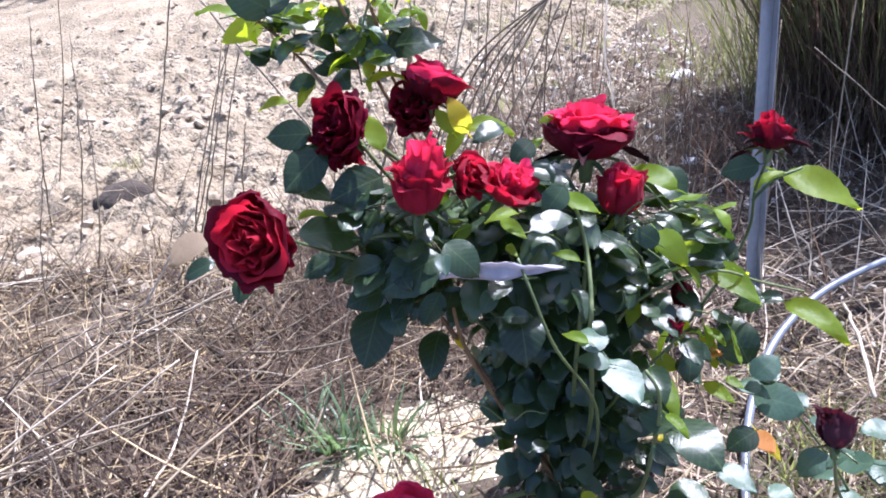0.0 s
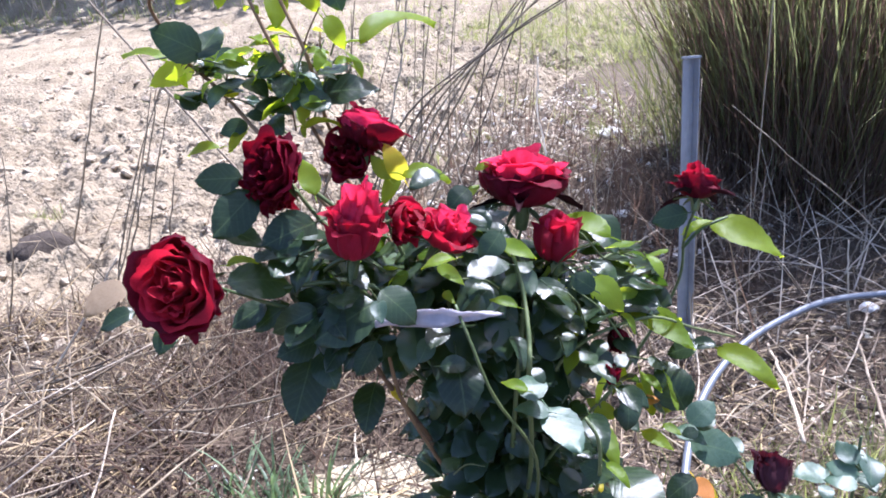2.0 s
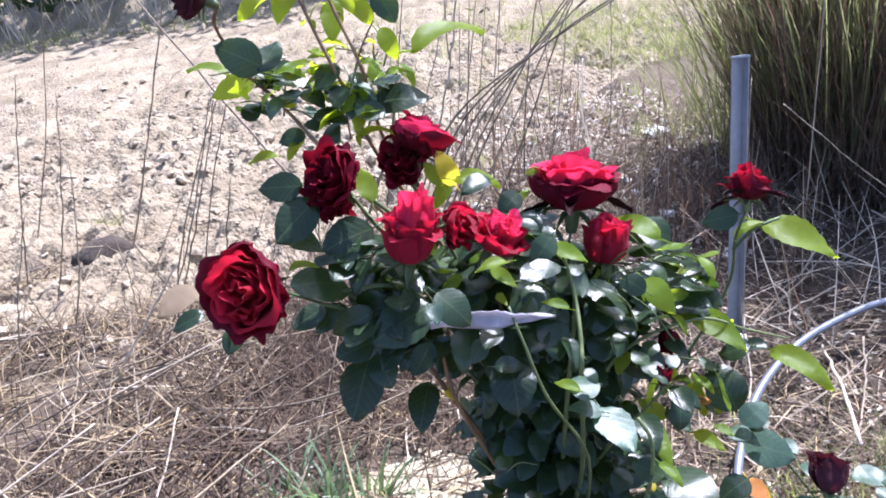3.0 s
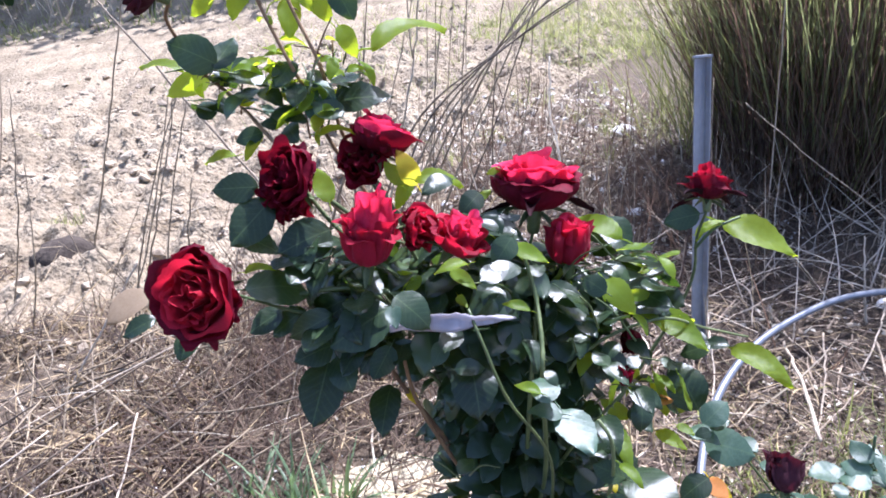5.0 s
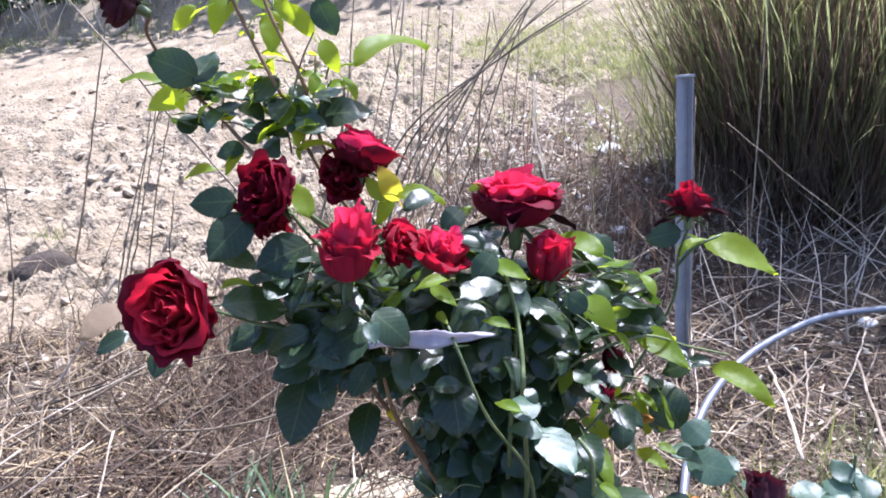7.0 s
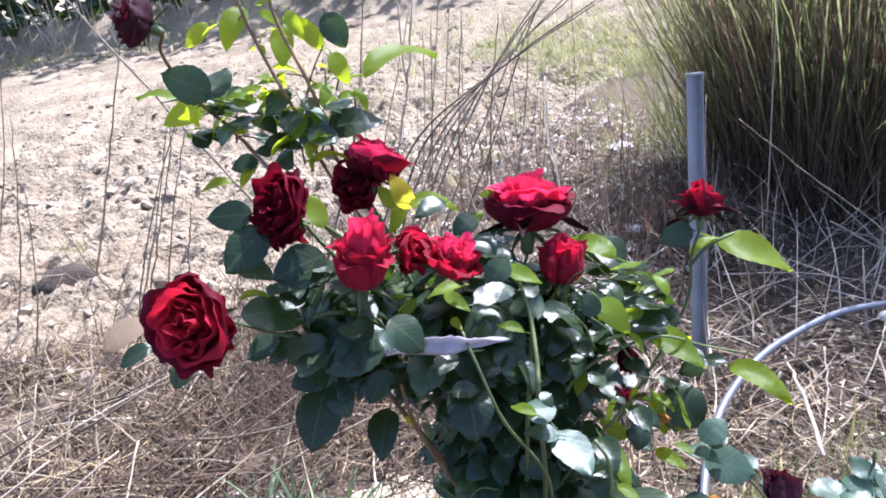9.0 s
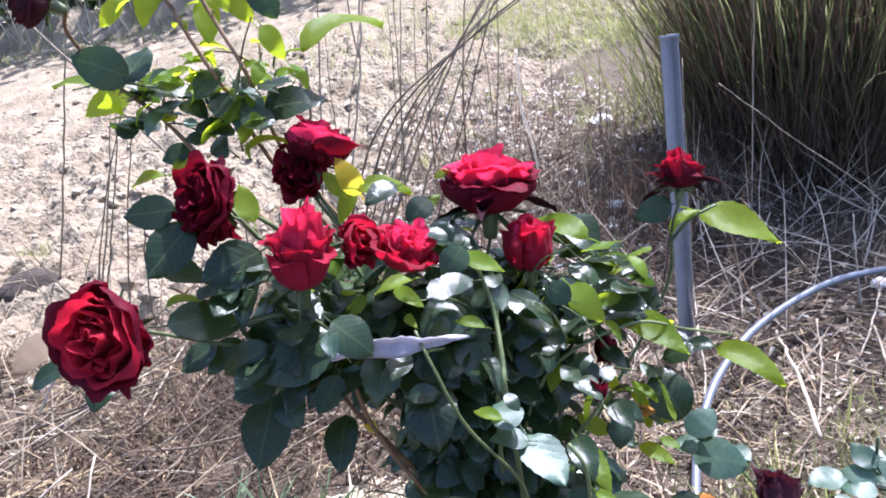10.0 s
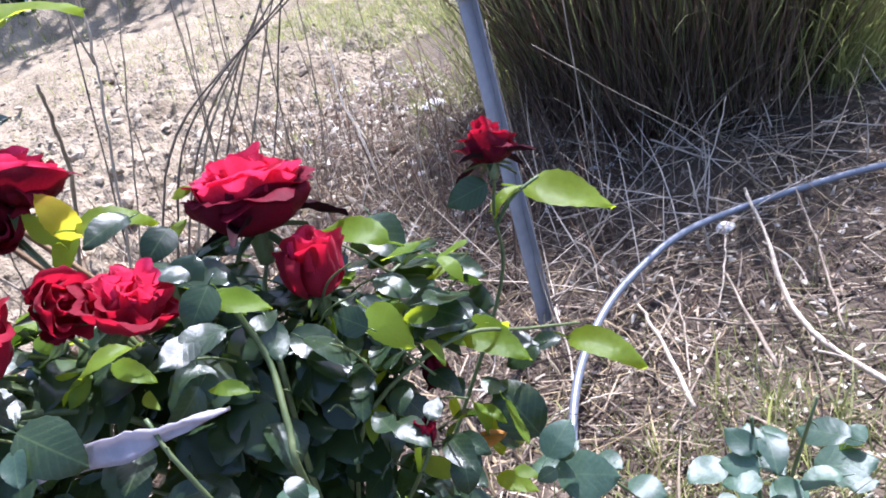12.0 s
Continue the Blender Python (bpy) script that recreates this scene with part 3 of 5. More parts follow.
def rose(bush, x, y, z, size, way, opening, mat, count=28, seed=1, twist=0.0, label="", tall=1.0, flare=0.74, guards=0):
    """A bloom whose middle lies at the place given; way: how far it faces right, up and near. Returns the foot of the bloom."""
    axis = seen_way(*way)
    BLOOM_AT.append((Vector((x, y, z)), size))
    core, petals, calyx, sepal = bloom_meshes(opening, count, mat, seed, flare)
    foot = Vector((x, y, z)) - axis * size * tall * 0.5
    m = Matrix.Translation(foot) @ frame_on(axis, twist) @ Matrix.Diagonal((size, size, size * tall, 1))
    bloom = put("rose_bloom", core, bush, m, label)
    for p in petals:
        put("petal", p, bloom, m)
    put("calyx", calyx, bloom, m)
    for s in range(5):
        put("sepal", sepal, bloom, m @ pose(0, 0, 0, 0, 12 * (s % 3) - 10, s * 72 + 17))
    for g in range(guards):
        # old outer petals that stand out sideways, curled and almost black
        put("petal", GUARD[g % 3], bloom, m @ pose(0, 0, 0.10, 0, 6 + 7 * (g % 3), g * 360 / guards + seed * 20 - 10))
    return foot - axis * size * tall * 0.3


def guard_mesh(seed):
    rng = random.Random(seed)
    verts, rows = [], 9
    for i in range(rows):
        t = i / (rows - 1)
        w = 0.17 * math.sin(math.pi * (0.12 + 0.80 * t)) ** 0.8
        lift = 0.09 * math.sin(2.4 * t + seed) + 0.05 * t
        for k in range(5):
            u = (k - 2) / 2
            roll = 0.55 * u * u * w * (0.6 + t)
            verts.append((0.12 + 1.12 * t - 0.05 * u * u, u * w * (1 - 0.35 * t), lift + roll + rng.uniform(-0.02, 0.02)))
    faces = [(5 * i + k, 5 * i + k + 1, 5 * i + k + 6, 5 * i + k + 5) for i in range(rows - 1) for k in range(4)]
    return mesh_of("petal", verts, faces, BLACKENED)


GUARD = [guard_mesh(k) for k in range(3)]


def leaf_mesh(name, mat, wide, curl, foldup, seed):
    """A toothed rose leaflet, 1 long, with a short stalk, a sunk midrib and a bent tip."""
    rng = random.Random(seed)
    rows, verts, faces = 15, [], []
    for i in range(rows):
        t = i / (rows - 1)
        w = wide * (math.sin(math.pi * t ** 0.86) ** 0.66) * (1 - 0.10 * t) + 0.004
        if 0 < i < rows - 1:
            w += (0.008 if i % 2 else -0.006)
        zc = curl * (t - 0.35) ** 2 * -1.0 + 0.02 * math.sin(5 * t + seed)
        for k in range(5):
            u = (k - 2) / 2
            lift = foldup * abs(u) ** 1.3 * w - 0.03 * abs(u) ** 3 + 0.020 * math.sin(t * 24 - abs(u) * 5) * abs(u) * (1 - 0.7 * abs(u)) + 0.035 * math.sin(t * 6 + u * 2 + seed) * abs(u)
            verts.append((u * w + 0.02 * math.sin(3 * t + seed), t - 0.05 * abs(u) * t, zc + lift + rng.uniform(-0.004, 0.004)))
    for i in range(rows - 1):
        for k in range(4):
            q = i * 5 + k
            faces.append((q, q + 1, q + 6, q + 5))
    stalk = tube([Vector((0, -0.22, -0.05)), Vector((0, -0.1, -0.045)), Vector((0, 0.02, -0.02 - curl * 0.12))], 0.012, 0.014, 5)
    v, f = joined([(verts, faces), stalk])
    return mesh_of(name, v, f, mat)


SHAPES = [(0.31, 0.35, 0.30), (0.35, 0.20, 0.15), (0.29, 0.55, 0.40), (0.33, -0.2, 0.25), (0.38, 0.3, 0.10)]
SLIM = [(0.22, 0.45, 0.35), (0.26, 0.30, 0.20), (0.20, 0.65, 0.45), (0.24, -0.25, 0.35), (0.27, 0.40, 0.25)]
LEAVES = {m.name: [leaf_mesh("leaf", m, *s, k + 1) for k, s in enumerate(SLIM if m in (YOUNG, YELLOW) else SHAPES)] for m in (LEAF, GLAUCOUS, YOUNG, YELLOW, DRYLEAF, RUST)}


def leaf_pose(mid, along, normal, size):
    m = Matrix((along.cross(normal), along, normal)).transposed().to_4x4()
    return Matrix.Translation(mid) @ m @ Matrix.Scale(size, 4) @ Matrix.Translation((0, -0.5, 0))


def leaf(bush, x, y, z, size, rx, ry, rz, kind=LEAF, shape=0, label=""):
    """A leaf from the place of its middle, its length and its turn; its tip points along its own +y, its upper side is +z."""
    m = pose(x, y, z, rx, ry, rz) @ Matrix.Scale(size, 4) @ Matrix.Translation((0, -0.5, 0))
    return put("leaf", LEAVES[kind.name][shape % 5], bush, m, label)


def cane(bush, points, r0, r1, mat, thorns=0, name="stem"):
    line = smooth_line(points, 6)
    bits = [tube(line, r0, r1, 7, 0.06)]
    for _ in range(thorns):
        i = random.randrange(1, len(line) - 1)
        out = Vector((random.uniform(-1, 1), random.uniform(-1, 1), random.uniform(-0.4, 0.3))).normalized()
        p = line[i]
        bits.append(tube([p, p + out * r0 * 1.5, p + out * r0 * 2.6 - Vector((0, 0, r0))], r0 * 0.55, 0.0002, 4))
    v, f = joined(bits)
    return put(name, mesh_of(name, v, f, mat), bush)


def foliage(bush, centre, radii, count, seed, kind=LEAF, size=(0.045, 0.07), loose=True):
    """Fills part of the bush with leaves that lie mostly flat, denser towards the outside: parts of their own, or joined into one."""
    rng = random.Random(seed)
    lots = []
    for _ in range(count):
        d = Vector((rng.gauss(0, 1), rng.gauss(0, 1), rng.gauss(0, 1))).normalized()
        p = Vector(centre) + Vector((d.x * radii[0], d.y * radii[1], d.z * radii[2])) * rng.random() ** 0.45
        if any((p - q).dot(NEAR) > -0.02 and ((p - q) - NEAR * (p - q).dot(NEAR)).length < r * 1.05 for q, r in BLOOM_AT):
            continue                                    # the open side of a bloom stays clear
        nrm = (d * 0.4 + Vector((0, 0, 1.0)) + Vector((rng.gauss(0, 0.4), rng.gauss(0, 0.4), rng.gauss(0, 0.3)))).normalized()
        along = Vector((d.x, d.y, -0.35 + rng.gauss(0, 0.4))) + Vector((rng.gauss(0, 0.5), rng.gauss(0, 0.5), 0))
        along = (along - nrm * along.dot(nrm)).normalized()
        m = leaf_pose(p, along, nrm, rng.uniform(*size))
        me = LEAVES[kind.name][rng.randrange(5)]
        if loose:
            put("leaf", me, bush, m)
        else:
            lots.append(([m @ v.co for v in me.vertices], [tuple(f.vertices) for f in me.polygons]))
    if lots:
        v, f = joined(lots)
        tagged(put("inner_leaves", mesh_of("inner_leaves", v, f, kind), bush), kind="stuff")


shoot = base("rose_shoot", 0.45, -0.08, 0.0, "low young rose shoot with grey-green leaves and a withered bud", "rose bush")
bush = base("rose_bush", 0.09, 0.10, 0.0, "dark green rose bush with open crimson red blooms", "rose bush")
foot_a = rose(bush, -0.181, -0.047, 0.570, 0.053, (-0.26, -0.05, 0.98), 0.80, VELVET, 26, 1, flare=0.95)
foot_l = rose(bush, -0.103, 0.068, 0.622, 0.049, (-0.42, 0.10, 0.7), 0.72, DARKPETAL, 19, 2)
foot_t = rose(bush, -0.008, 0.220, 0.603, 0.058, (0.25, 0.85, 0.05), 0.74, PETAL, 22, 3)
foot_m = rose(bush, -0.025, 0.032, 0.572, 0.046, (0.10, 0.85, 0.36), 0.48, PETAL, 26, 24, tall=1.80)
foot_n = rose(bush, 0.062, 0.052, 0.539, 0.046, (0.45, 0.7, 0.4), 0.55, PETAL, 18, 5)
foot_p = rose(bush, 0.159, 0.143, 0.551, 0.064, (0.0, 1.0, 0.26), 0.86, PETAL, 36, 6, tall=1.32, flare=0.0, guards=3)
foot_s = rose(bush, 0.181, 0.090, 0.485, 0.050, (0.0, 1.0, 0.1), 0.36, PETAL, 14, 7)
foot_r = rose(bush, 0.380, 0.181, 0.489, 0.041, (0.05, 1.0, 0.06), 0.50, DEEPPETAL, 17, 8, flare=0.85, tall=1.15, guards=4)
foot_b = rose(bush, -0.099, -0.100, 0.235, 0.060, (0.0, 0.8, 0.5), 0.85, PETAL, 18, 6)
foot_u = rose(bush, -0.225, 0.200, 0.800, 0.042, (-0.5, 0.2, 0.3), 0.55, WILTED, 18, 9, label="wilted almost black rose bloom")
foot_v = rose(bush, 0.242, 0.064, 0.357, 0.026, (0.1, -0.4, 0.3), 0.35, DARKPETAL, 14, 10, label="small dark red rosebud among leaves")
foot_w = rose(bush, 0.207, -0.020, 0.378, 0.020, (0.1, 0.9, 0.1), 0.18, DARKPETAL, 12, 11, label="small closed rosebud")
foot_d = rose(shoot, 0.290, -0.177, 0.383, 0.029, (0.05, 0.9, -0.1), 0.35, WILTED, 16, 12, label="withered dark rosebud")
foot_x = rose(bush, 0.022, 0.060, 0.548, 0.036, (0.7, 0.1, 0.6), 0.75, DEEPPETAL, 14, 13, label="drooping dusky red bloom past its best")
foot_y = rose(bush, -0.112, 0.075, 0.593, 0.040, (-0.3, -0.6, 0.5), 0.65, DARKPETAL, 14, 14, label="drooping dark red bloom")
# the shade on this bloom is put into its dark petal colour
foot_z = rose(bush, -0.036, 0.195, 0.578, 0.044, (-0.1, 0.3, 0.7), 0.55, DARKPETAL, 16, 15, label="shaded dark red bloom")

ROOT = Vector((0.09, 0.10, -0.01))


def grow(foot, via, r=0.0036, mat=STEM, thorns=5, owner=None, root=ROOT):
    start = Vector(root) + Vector((random.uniform(-0.02, 0.02), random.uniform(-0.02, 0.02), 0))
    cane(owner or bush, [start, *via, foot], r, r * 0.55, mat, thorns)


grow(foot_a, [(0.05, 0.08, 0.25), (-0.04, 0.06, 0.42), (-0.13, 0.02, 0.505)], 0.0026)
grow(foot_l, [(0.05, 0.11, 0.30), (-0.02, 0.11, 0.50)])
grow(foot_t, [(0.06, 0.12, 0.30), (0.01, 0.15, 0.48)])
grow(foot_m, [(0.06, 0.09, 0.25), (0.0, 0.05, 0.42)])
grow(foot_n, [(0.08, 0.10, 0.25)])
grow(foot_p, [(0.11, 0.03, 0.30), (0.131, 0.04, 0.455), (0.138, 0.10, 0.475)], 0.0032)
grow(foot_s, [(0.13, 0.07, 0.25), (0.17, 0.085, 0.38)])
grow(foot_r, [(0.24, 0.14, 0.18), (0.355, 0.175, 0.33), (0.368, 0.18, 0.41)], 0.0028)
grow(foot_b, [(0.02, 0.0, 0.12), (-0.06, -0.07, 0.17)], 0.004)
grow(foot_v, [(0.16, 0.09, 0.25), (0.225, 0.08, 0.38)], 0.003)
grow(foot_x, [(0.05, 0.09, 0.35)])
grow(foot_y, [(0.03, 0.11, 0.4), (-0.06, 0.10, 0.53)])
grow(foot_z, [(0.04, 0.13, 0.4)])
grow(foot_w, [(0.15, 0.05, 0.2)], 0.003)
grow(foot_d, [(0.40, -0.11, 0.12), (0.32, -0.16, 0.27)], 0.0026, owner=shoot, root=(0.45, -0.08, -0.01))
grow(Vector((0.44, -0.09, 0.31)), [(0.455, -0.085, 0.15)], 0.0026, owner=shoot, root=(0.45, -0.08, -0.01))
grow(Vector((0.50, -0.095, 0.30)), [(0.47, -0.09, 0.15)], 0.0026, owner=shoot, root=(0.45, -0.08, -0.01))
grow(Vector((0.33, -0.02, 0.26)), [(0.40, -0.05, 0.14)], 0.0022, owner=shoot, root=(0.45, -0.08, -0.01))
# long canes to the top
grow(Vector((-0.125, 0.25, 0.86)), [(0.03, 0.20, 0.35), (-0.069, 0.25, 0.580), (-0.083, 0.25, 0.646), (-0.096, 0.24, 0.687), (-0.121, 0.25, 0.779)], 0.0032, WOOD, 12)
grow(Vector((-0.085, 0.265, 0.86)), [(0.05, 0.20, 0.35), (-0.046, 0.26, 0.560), (-0.061, 0.26, 0.630), (-0.065, 0.24, 0.689), (-0.09, 0.26, 0.779)], 0.0032, WOOD, 12)
grow(foot_u, [(0.02, 0.13, 0.38), (-0.095, 0.15, 0.586), (-0.142, 0.23, 0.618), (-0.174, 0.27, 0.65), (-0.206, 0.275, 0.69), (-0.209, 0.24, 0.725), (-0.212, 0.22, 0.76)], 0.0032, WOOD, 12)
cane(bush, [(0.053, -0.03, 0.50), (0.061, -0.05, 0.473), (0.078, -0.06, 0.409), (0.119, -0.04, 0.297), (0.12, 0.04, 0.10), ROOT], 0.0014, 0.0020, STEM, 9)
cane(bush, [(0.120, 0.030, 0.510), (0.126, 0.018, 0.470), (0.122, -0.020, 0.440), (0.117, -0.035, 0.400), (0.12, 0.02, 0.20), ROOT], 0.0022, 0.0030, STEM, 4)
cane(bush, [(0.157, -0.09, 0.394), (0.167, -0.10, 0.369), (0.164, -0.10, 0.308), (0.15, -0.05, 0.15), ROOT], 0.0017, 0.0026, STEM, 4)
cane(bush, [(0.39, 0.075, 0.325), (0.33, 0.06, 0.36), (0.26, 0.04, 0.40), (0.17, 0.04, 0.36), (0.12, 0.07, 0.2)], 0.0013, 0.0022, STEM, 3)
cane(bush, [(-0.055, 0.05, 0.44), (-0.030, 0.055, 0.36), (0.020, 0.07, 0.22), ROOT], 0.0022, 0.0038, WOOD, 6)
cane(bush, [(-0.020, 0.03, 0.43), (-0.012, 0.04, 0.33), (0.035, 0.06, 0.17), ROOT], 0.0020, 0.0034, WOOD, 6)
cane(bush, [(0.33, 0.19, 0.375), (0.26, 0.15, 0.42), (0.19, 0.09, 0.40), (0.13, 0.08, 0.25)], 0.0013, 0.0024, STEM, 3)
cane(bush, [(-0.13, 0.03, 0.51), (-0.05, 0.04, 0.50), (0.02, 0.05, 0.45), (0.07, 0.08, 0.3)], 0.002, 0.004, STEM, 3)
cane(bush, [(0.425, 0.183, 0.43), (0.39, 0.18, 0.42), (0.366, 0.18, 0.395)], 0.0018, 0.0022, STEM, 0)

for i in range(16):
    a = Vector((random.uniform(-0.20, -0.03), random.uniform(0.22, 0.28), random.uniform(0.60, 0.70)))
    d = Vector((random.uniform(-0.06, 0.06), random.uniform(-0.03, 0.03), random.uniform(0.01, 0.06)))
    cane(bush, [a - d * 0.5, a + d * 0.3 + Vector((0, 0, 0.006)), a + d], 0.0013, 0.0008, random.choice((STEM, WOOD)), 1, "twig")
for i in range(34):
    a = Vector((random.uniform(-0.02, 0.24), random.uniform(0.0, 0.14), random.uniform(0.22, 0.46)))
    d = Vector((random.uniform(-0.05, 0.05), random.uniform(-0.05, 0.02), random.uniform(0.02, 0.06)))
    cane(bush, [a, a + d * 0.6 + Vector((0, 0, 0.01)), a + d * 1.3], 0.0012, 0.0007, STEM, 2, "twig")


def build_strip():
    """A torn strip of white plastic drawn across the bush: a long spear with a frayed edge."""
    line = smooth_line([(-0.024, -0.010, 0.478), (0.002, -0.020, 0.486), (0.034, -0.036, 0.493), (0.068, -0.036, 0.489), (0.097, -0.028, 0.480)], 10)
    n, verts, faces = len(line), [], []
    for i, p in enumerate(line):
        t = i / (n - 1)
        w = 0.0088 * min(1.0, 1.6 * t + 0.35) * min(1.0, 1.9 * (1 - t) + 0.08)
        fray = random.uniform(-0.0009, 0.0009)
        up = Vector((0.10, 0.30 + 0.12 * math.sin(5 * t), 0.95)).normalized()
        for k in range(6):
            u = k / 5 * 2 - 1
            verts.append(p + up * (u * w + fray * max(0.0, u)) + Vector((0, -0.0016 * math.sin(8 * t + u * 3) - 0.0012 * math.sin(23 * t - u * 2), 0)))
    for i in range(n - 1):
        for k in range(5):
            q = i * 6 + k
            faces.append((q, q + 1, q + 7, q + 6))
    ob = tagged(put("plastic_strip", mesh_of("plastic_strip", verts, faces, TAPE)), "torn whitish plastic strip tied across the rose bush", "strip")
    thick = ob.modifiers.new("thick", "SOLIDIFY")
    thick.thickness = 0.0008


build_strip()

# leaves that stand out
leaf(bush, -0.236, 0.300, 0.671, 0.059, -22, -58, 125, YOUNG, 4)
leaf(bush, -0.197, 0.220, 0.723, 0.059, 60, -49, 42, LEAF, 4)
leaf(bush, -0.166, 0.240, 0.716, 0.053, 29, 17, -21, LEAF, 1)
leaf(bush, -0.262, 0.310, 0.700, 0.060, 18, -9, 71, YOUNG, 0)
leaf(bush, -0.159, 0.270, 0.682, 0.071, -14, 19, -124, LEAF, 0)
leaf(bush, -0.152, 0.260, 0.690, 0.039, 1, 18, -109, YOUNG, 2)
leaf(bush, -0.027, 0.240, 0.707, 0.043, -60, 21, -170, YOUNG, 4)
leaf(bush, -0.055, 0.250, 0.751, 0.050, 77, -27, 14, YOUNG, 0)
leaf(bush, -0.089, 0.260, 0.740, 0.054, -49, -12, -180, YOUNG, 1)
leaf(bush, 0.044, 0.270, 0.708, 0.103, 10, 18, -66, YOUNG, 2)
leaf(bush, 0.015, 0.280, 0.698, 0.041, -18, -28, 112, YOUNG, 1)
leaf(bush, -0.186, 0.280, 0.764, 0.039, -50, -50, 158, YOUNG, 1)
leaf(bush, -0.136, 0.250, 0.770, 0.057, -47, -21, 164, YOUNG, 4)
leaf(bush, -0.024, 0.240, 0.748, 0.046, -68, 19, -176, LEAF, 1)
leaf(bush, -0.021, 0.220, 0.646, 0.069, 7, 33, -96, LEAF, 0)
leaf(bush, -0.041, 0.240, 0.642, 0.044, -72, -48, 170, LEAF, 3)
leaf(bush, -0.107, 0.240, 0.682, 0.045, -24, -18, 151, LEAF, 1)
leaf(bush, -0.096, 0.230, 0.651, 0.043, -18, 25, -132, YOUNG, 2)
leaf(bush, -0.127, 0.240, 0.659, 0.043, -18, 8, -148, LEAF, 0)
leaf(bush, -0.108, 0.220, 0.638, 0.047, -15, 11, -121, LEAF, 1)
leaf(bush, -0.053, 0.200, 0.619, 0.047, -4, 11, -81, YOUNG, 2)
leaf(bush, -0.072, 0.220, 0.634, 0.036, -14, 21, -118, LEAF, 0)
leaf(bush, -0.087, 0.220, 0.652, 0.034, -24, -18, 154, YOUNG, 1)
leaf(bush, -0.167, 0.250, 0.611, 0.036, -7, -52, 108, LEAF, 1)
leaf(bush, -0.164, 0.240, 0.601, 0.037, -22, -23, 147, YOUNG, 0)
leaf(bush, -0.213, 0.260, 0.590, 0.045, -0, -22, 82, YOUNG, 2)
leaf(bush, -0.070, 0.250, 0.671, 0.028, 3, 36, -71, LEAF, 1)
leaf(bush, -0.055, 0.250, 0.688, 0.031, 5, 33, -89, YOUNG, 2)
leaf(bush, -0.131, 0.220, 0.631, 0.027, 2, -43, 87, LEAF, 3)
leaf(bush, -0.062, 0.200, 0.645, 0.045, 25, -20, 39, LEAF, 1)
leaf(bush, -0.155, 0.080, 0.613, 0.046, 21, -60, 82, LEAF, 1)
leaf(bush, -0.066, 0.060, 0.611, 0.041, 45, -9, 6, YOUNG, 1)
leaf(bush, 0.016, 0.172, 0.570, 0.048, 76, -20, 12, YELLOW, 4)
leaf(bush, 0.000, 0.175, 0.565, 0.037, 63, -26, 11, YOUNG, 1)
leaf(bush, -0.145, 0.060, 0.582, 0.062, -33, -39, 150, LEAF, 1)
leaf(bush, -0.142, 0.070, 0.553, 0.046, -27, 19, -112, LEAF, 0)
leaf(bush, -0.095, 0.050, 0.558, 0.060, -8, -50, 122, LEAF, 4)
leaf(bush, -0.126, 0.030, 0.522, 0.067, -20, 20, -79, LEAF, 4)
leaf(bush, -0.143, 0.040, 0.542, 0.031, 2, 17, -85, YOUNG, 2)
leaf(bush, -0.054, 0.000, 0.480, 0.073, -14, -39, 125, LEAF, 1)
leaf(bush, 0.002, -0.030, 0.507, 0.047, -40, 22, -143, LEAF, 4)
# a sunlit leaf: the light on it is put into the paler material
leaf(bush, -0.016, -0.036, 0.510, 0.026, -19, 1, 178, GLAUCOUS, 0)
leaf(bush, 0.044, -0.005, 0.536, 0.034, 6, -15, 99, YOUNG, 2)
leaf(bush, 0.054, -0.005, 0.519, 0.032, -21, 20, -143, YOUNG, 0)
leaf(bush, 0.092, 0.005, 0.515, 0.042, 8, -13, 97, LEAF, 1)
leaf(bush, 0.099, 0.030, 0.522, 0.036, -43, -33, 153, LEAF, 4)
leaf(bush, 0.126, 0.030, 0.515, 0.041, -17, 25, -127, YOUNG, 0)
leaf(bush, 0.134, 0.040, 0.488, 0.027, 1, 12, -51, LEAF, 1)
leaf(bush, 0.223, 0.130, 0.481, 0.067, 17, -22, 39, YOUNG, 0)
leaf(bush, 0.231, 0.140, 0.461, 0.033, -8, -52, 91, LEAF, 1)
leaf(bush, 0.248, 0.130, 0.464, 0.062, -21, 5, -178, LEAF, 0)
leaf(bush, 0.247, 0.170, 0.419, 0.038, 3, 7, -99, LEAF, 0)
leaf(bush, 0.275, 0.180, 0.395, 0.043, 7, -26, 52, YOUNG, 0)
leaf(bush, 0.280, 0.170, 0.382, 0.045, -9, -21, 84, YOUNG, 2)
leaf(bush, 0.291, 0.180, 0.391, 0.024, -16, 12, -141, LEAF, 1)
leaf(bush, 0.327, 0.190, 0.358, 0.047, -10, 13, -138, LEAF, 0)
leaf(bush, 0.211, 0.010, 0.461, 0.051, -20, 28, -168, YOUNG, 4)
leaf(bush, 0.187, 0.020, 0.472, 0.031, 27, -38, 26, LEAF, 4)
leaf(bush, 0.255, 0.050, 0.428, 0.061, -2, 21, -142, LEAF, 0)
leaf(bush, 0.253, 0.050, 0.410, 0.045, -2, 12, -95, LEAF, 2)
leaf(bush, 0.294, 0.050, 0.377, 0.075, -8, 17, -153, YOUNG, 0)
leaf(bush, 0.416, 0.080, 0.277, 0.085, -9, 20, -147, YOUNG, 2)
leaf(bush, 0.351, 0.080, 0.320, 0.035, -3, -15, 60, LEAF, 2)
leaf(bush, 0.323, 0.080, 0.336, 0.037, 2, -4, 39, LEAF, 1)
leaf(bush, 0.327, 0.080, 0.315, 0.039, -16, -24, 89, LEAF, 1)
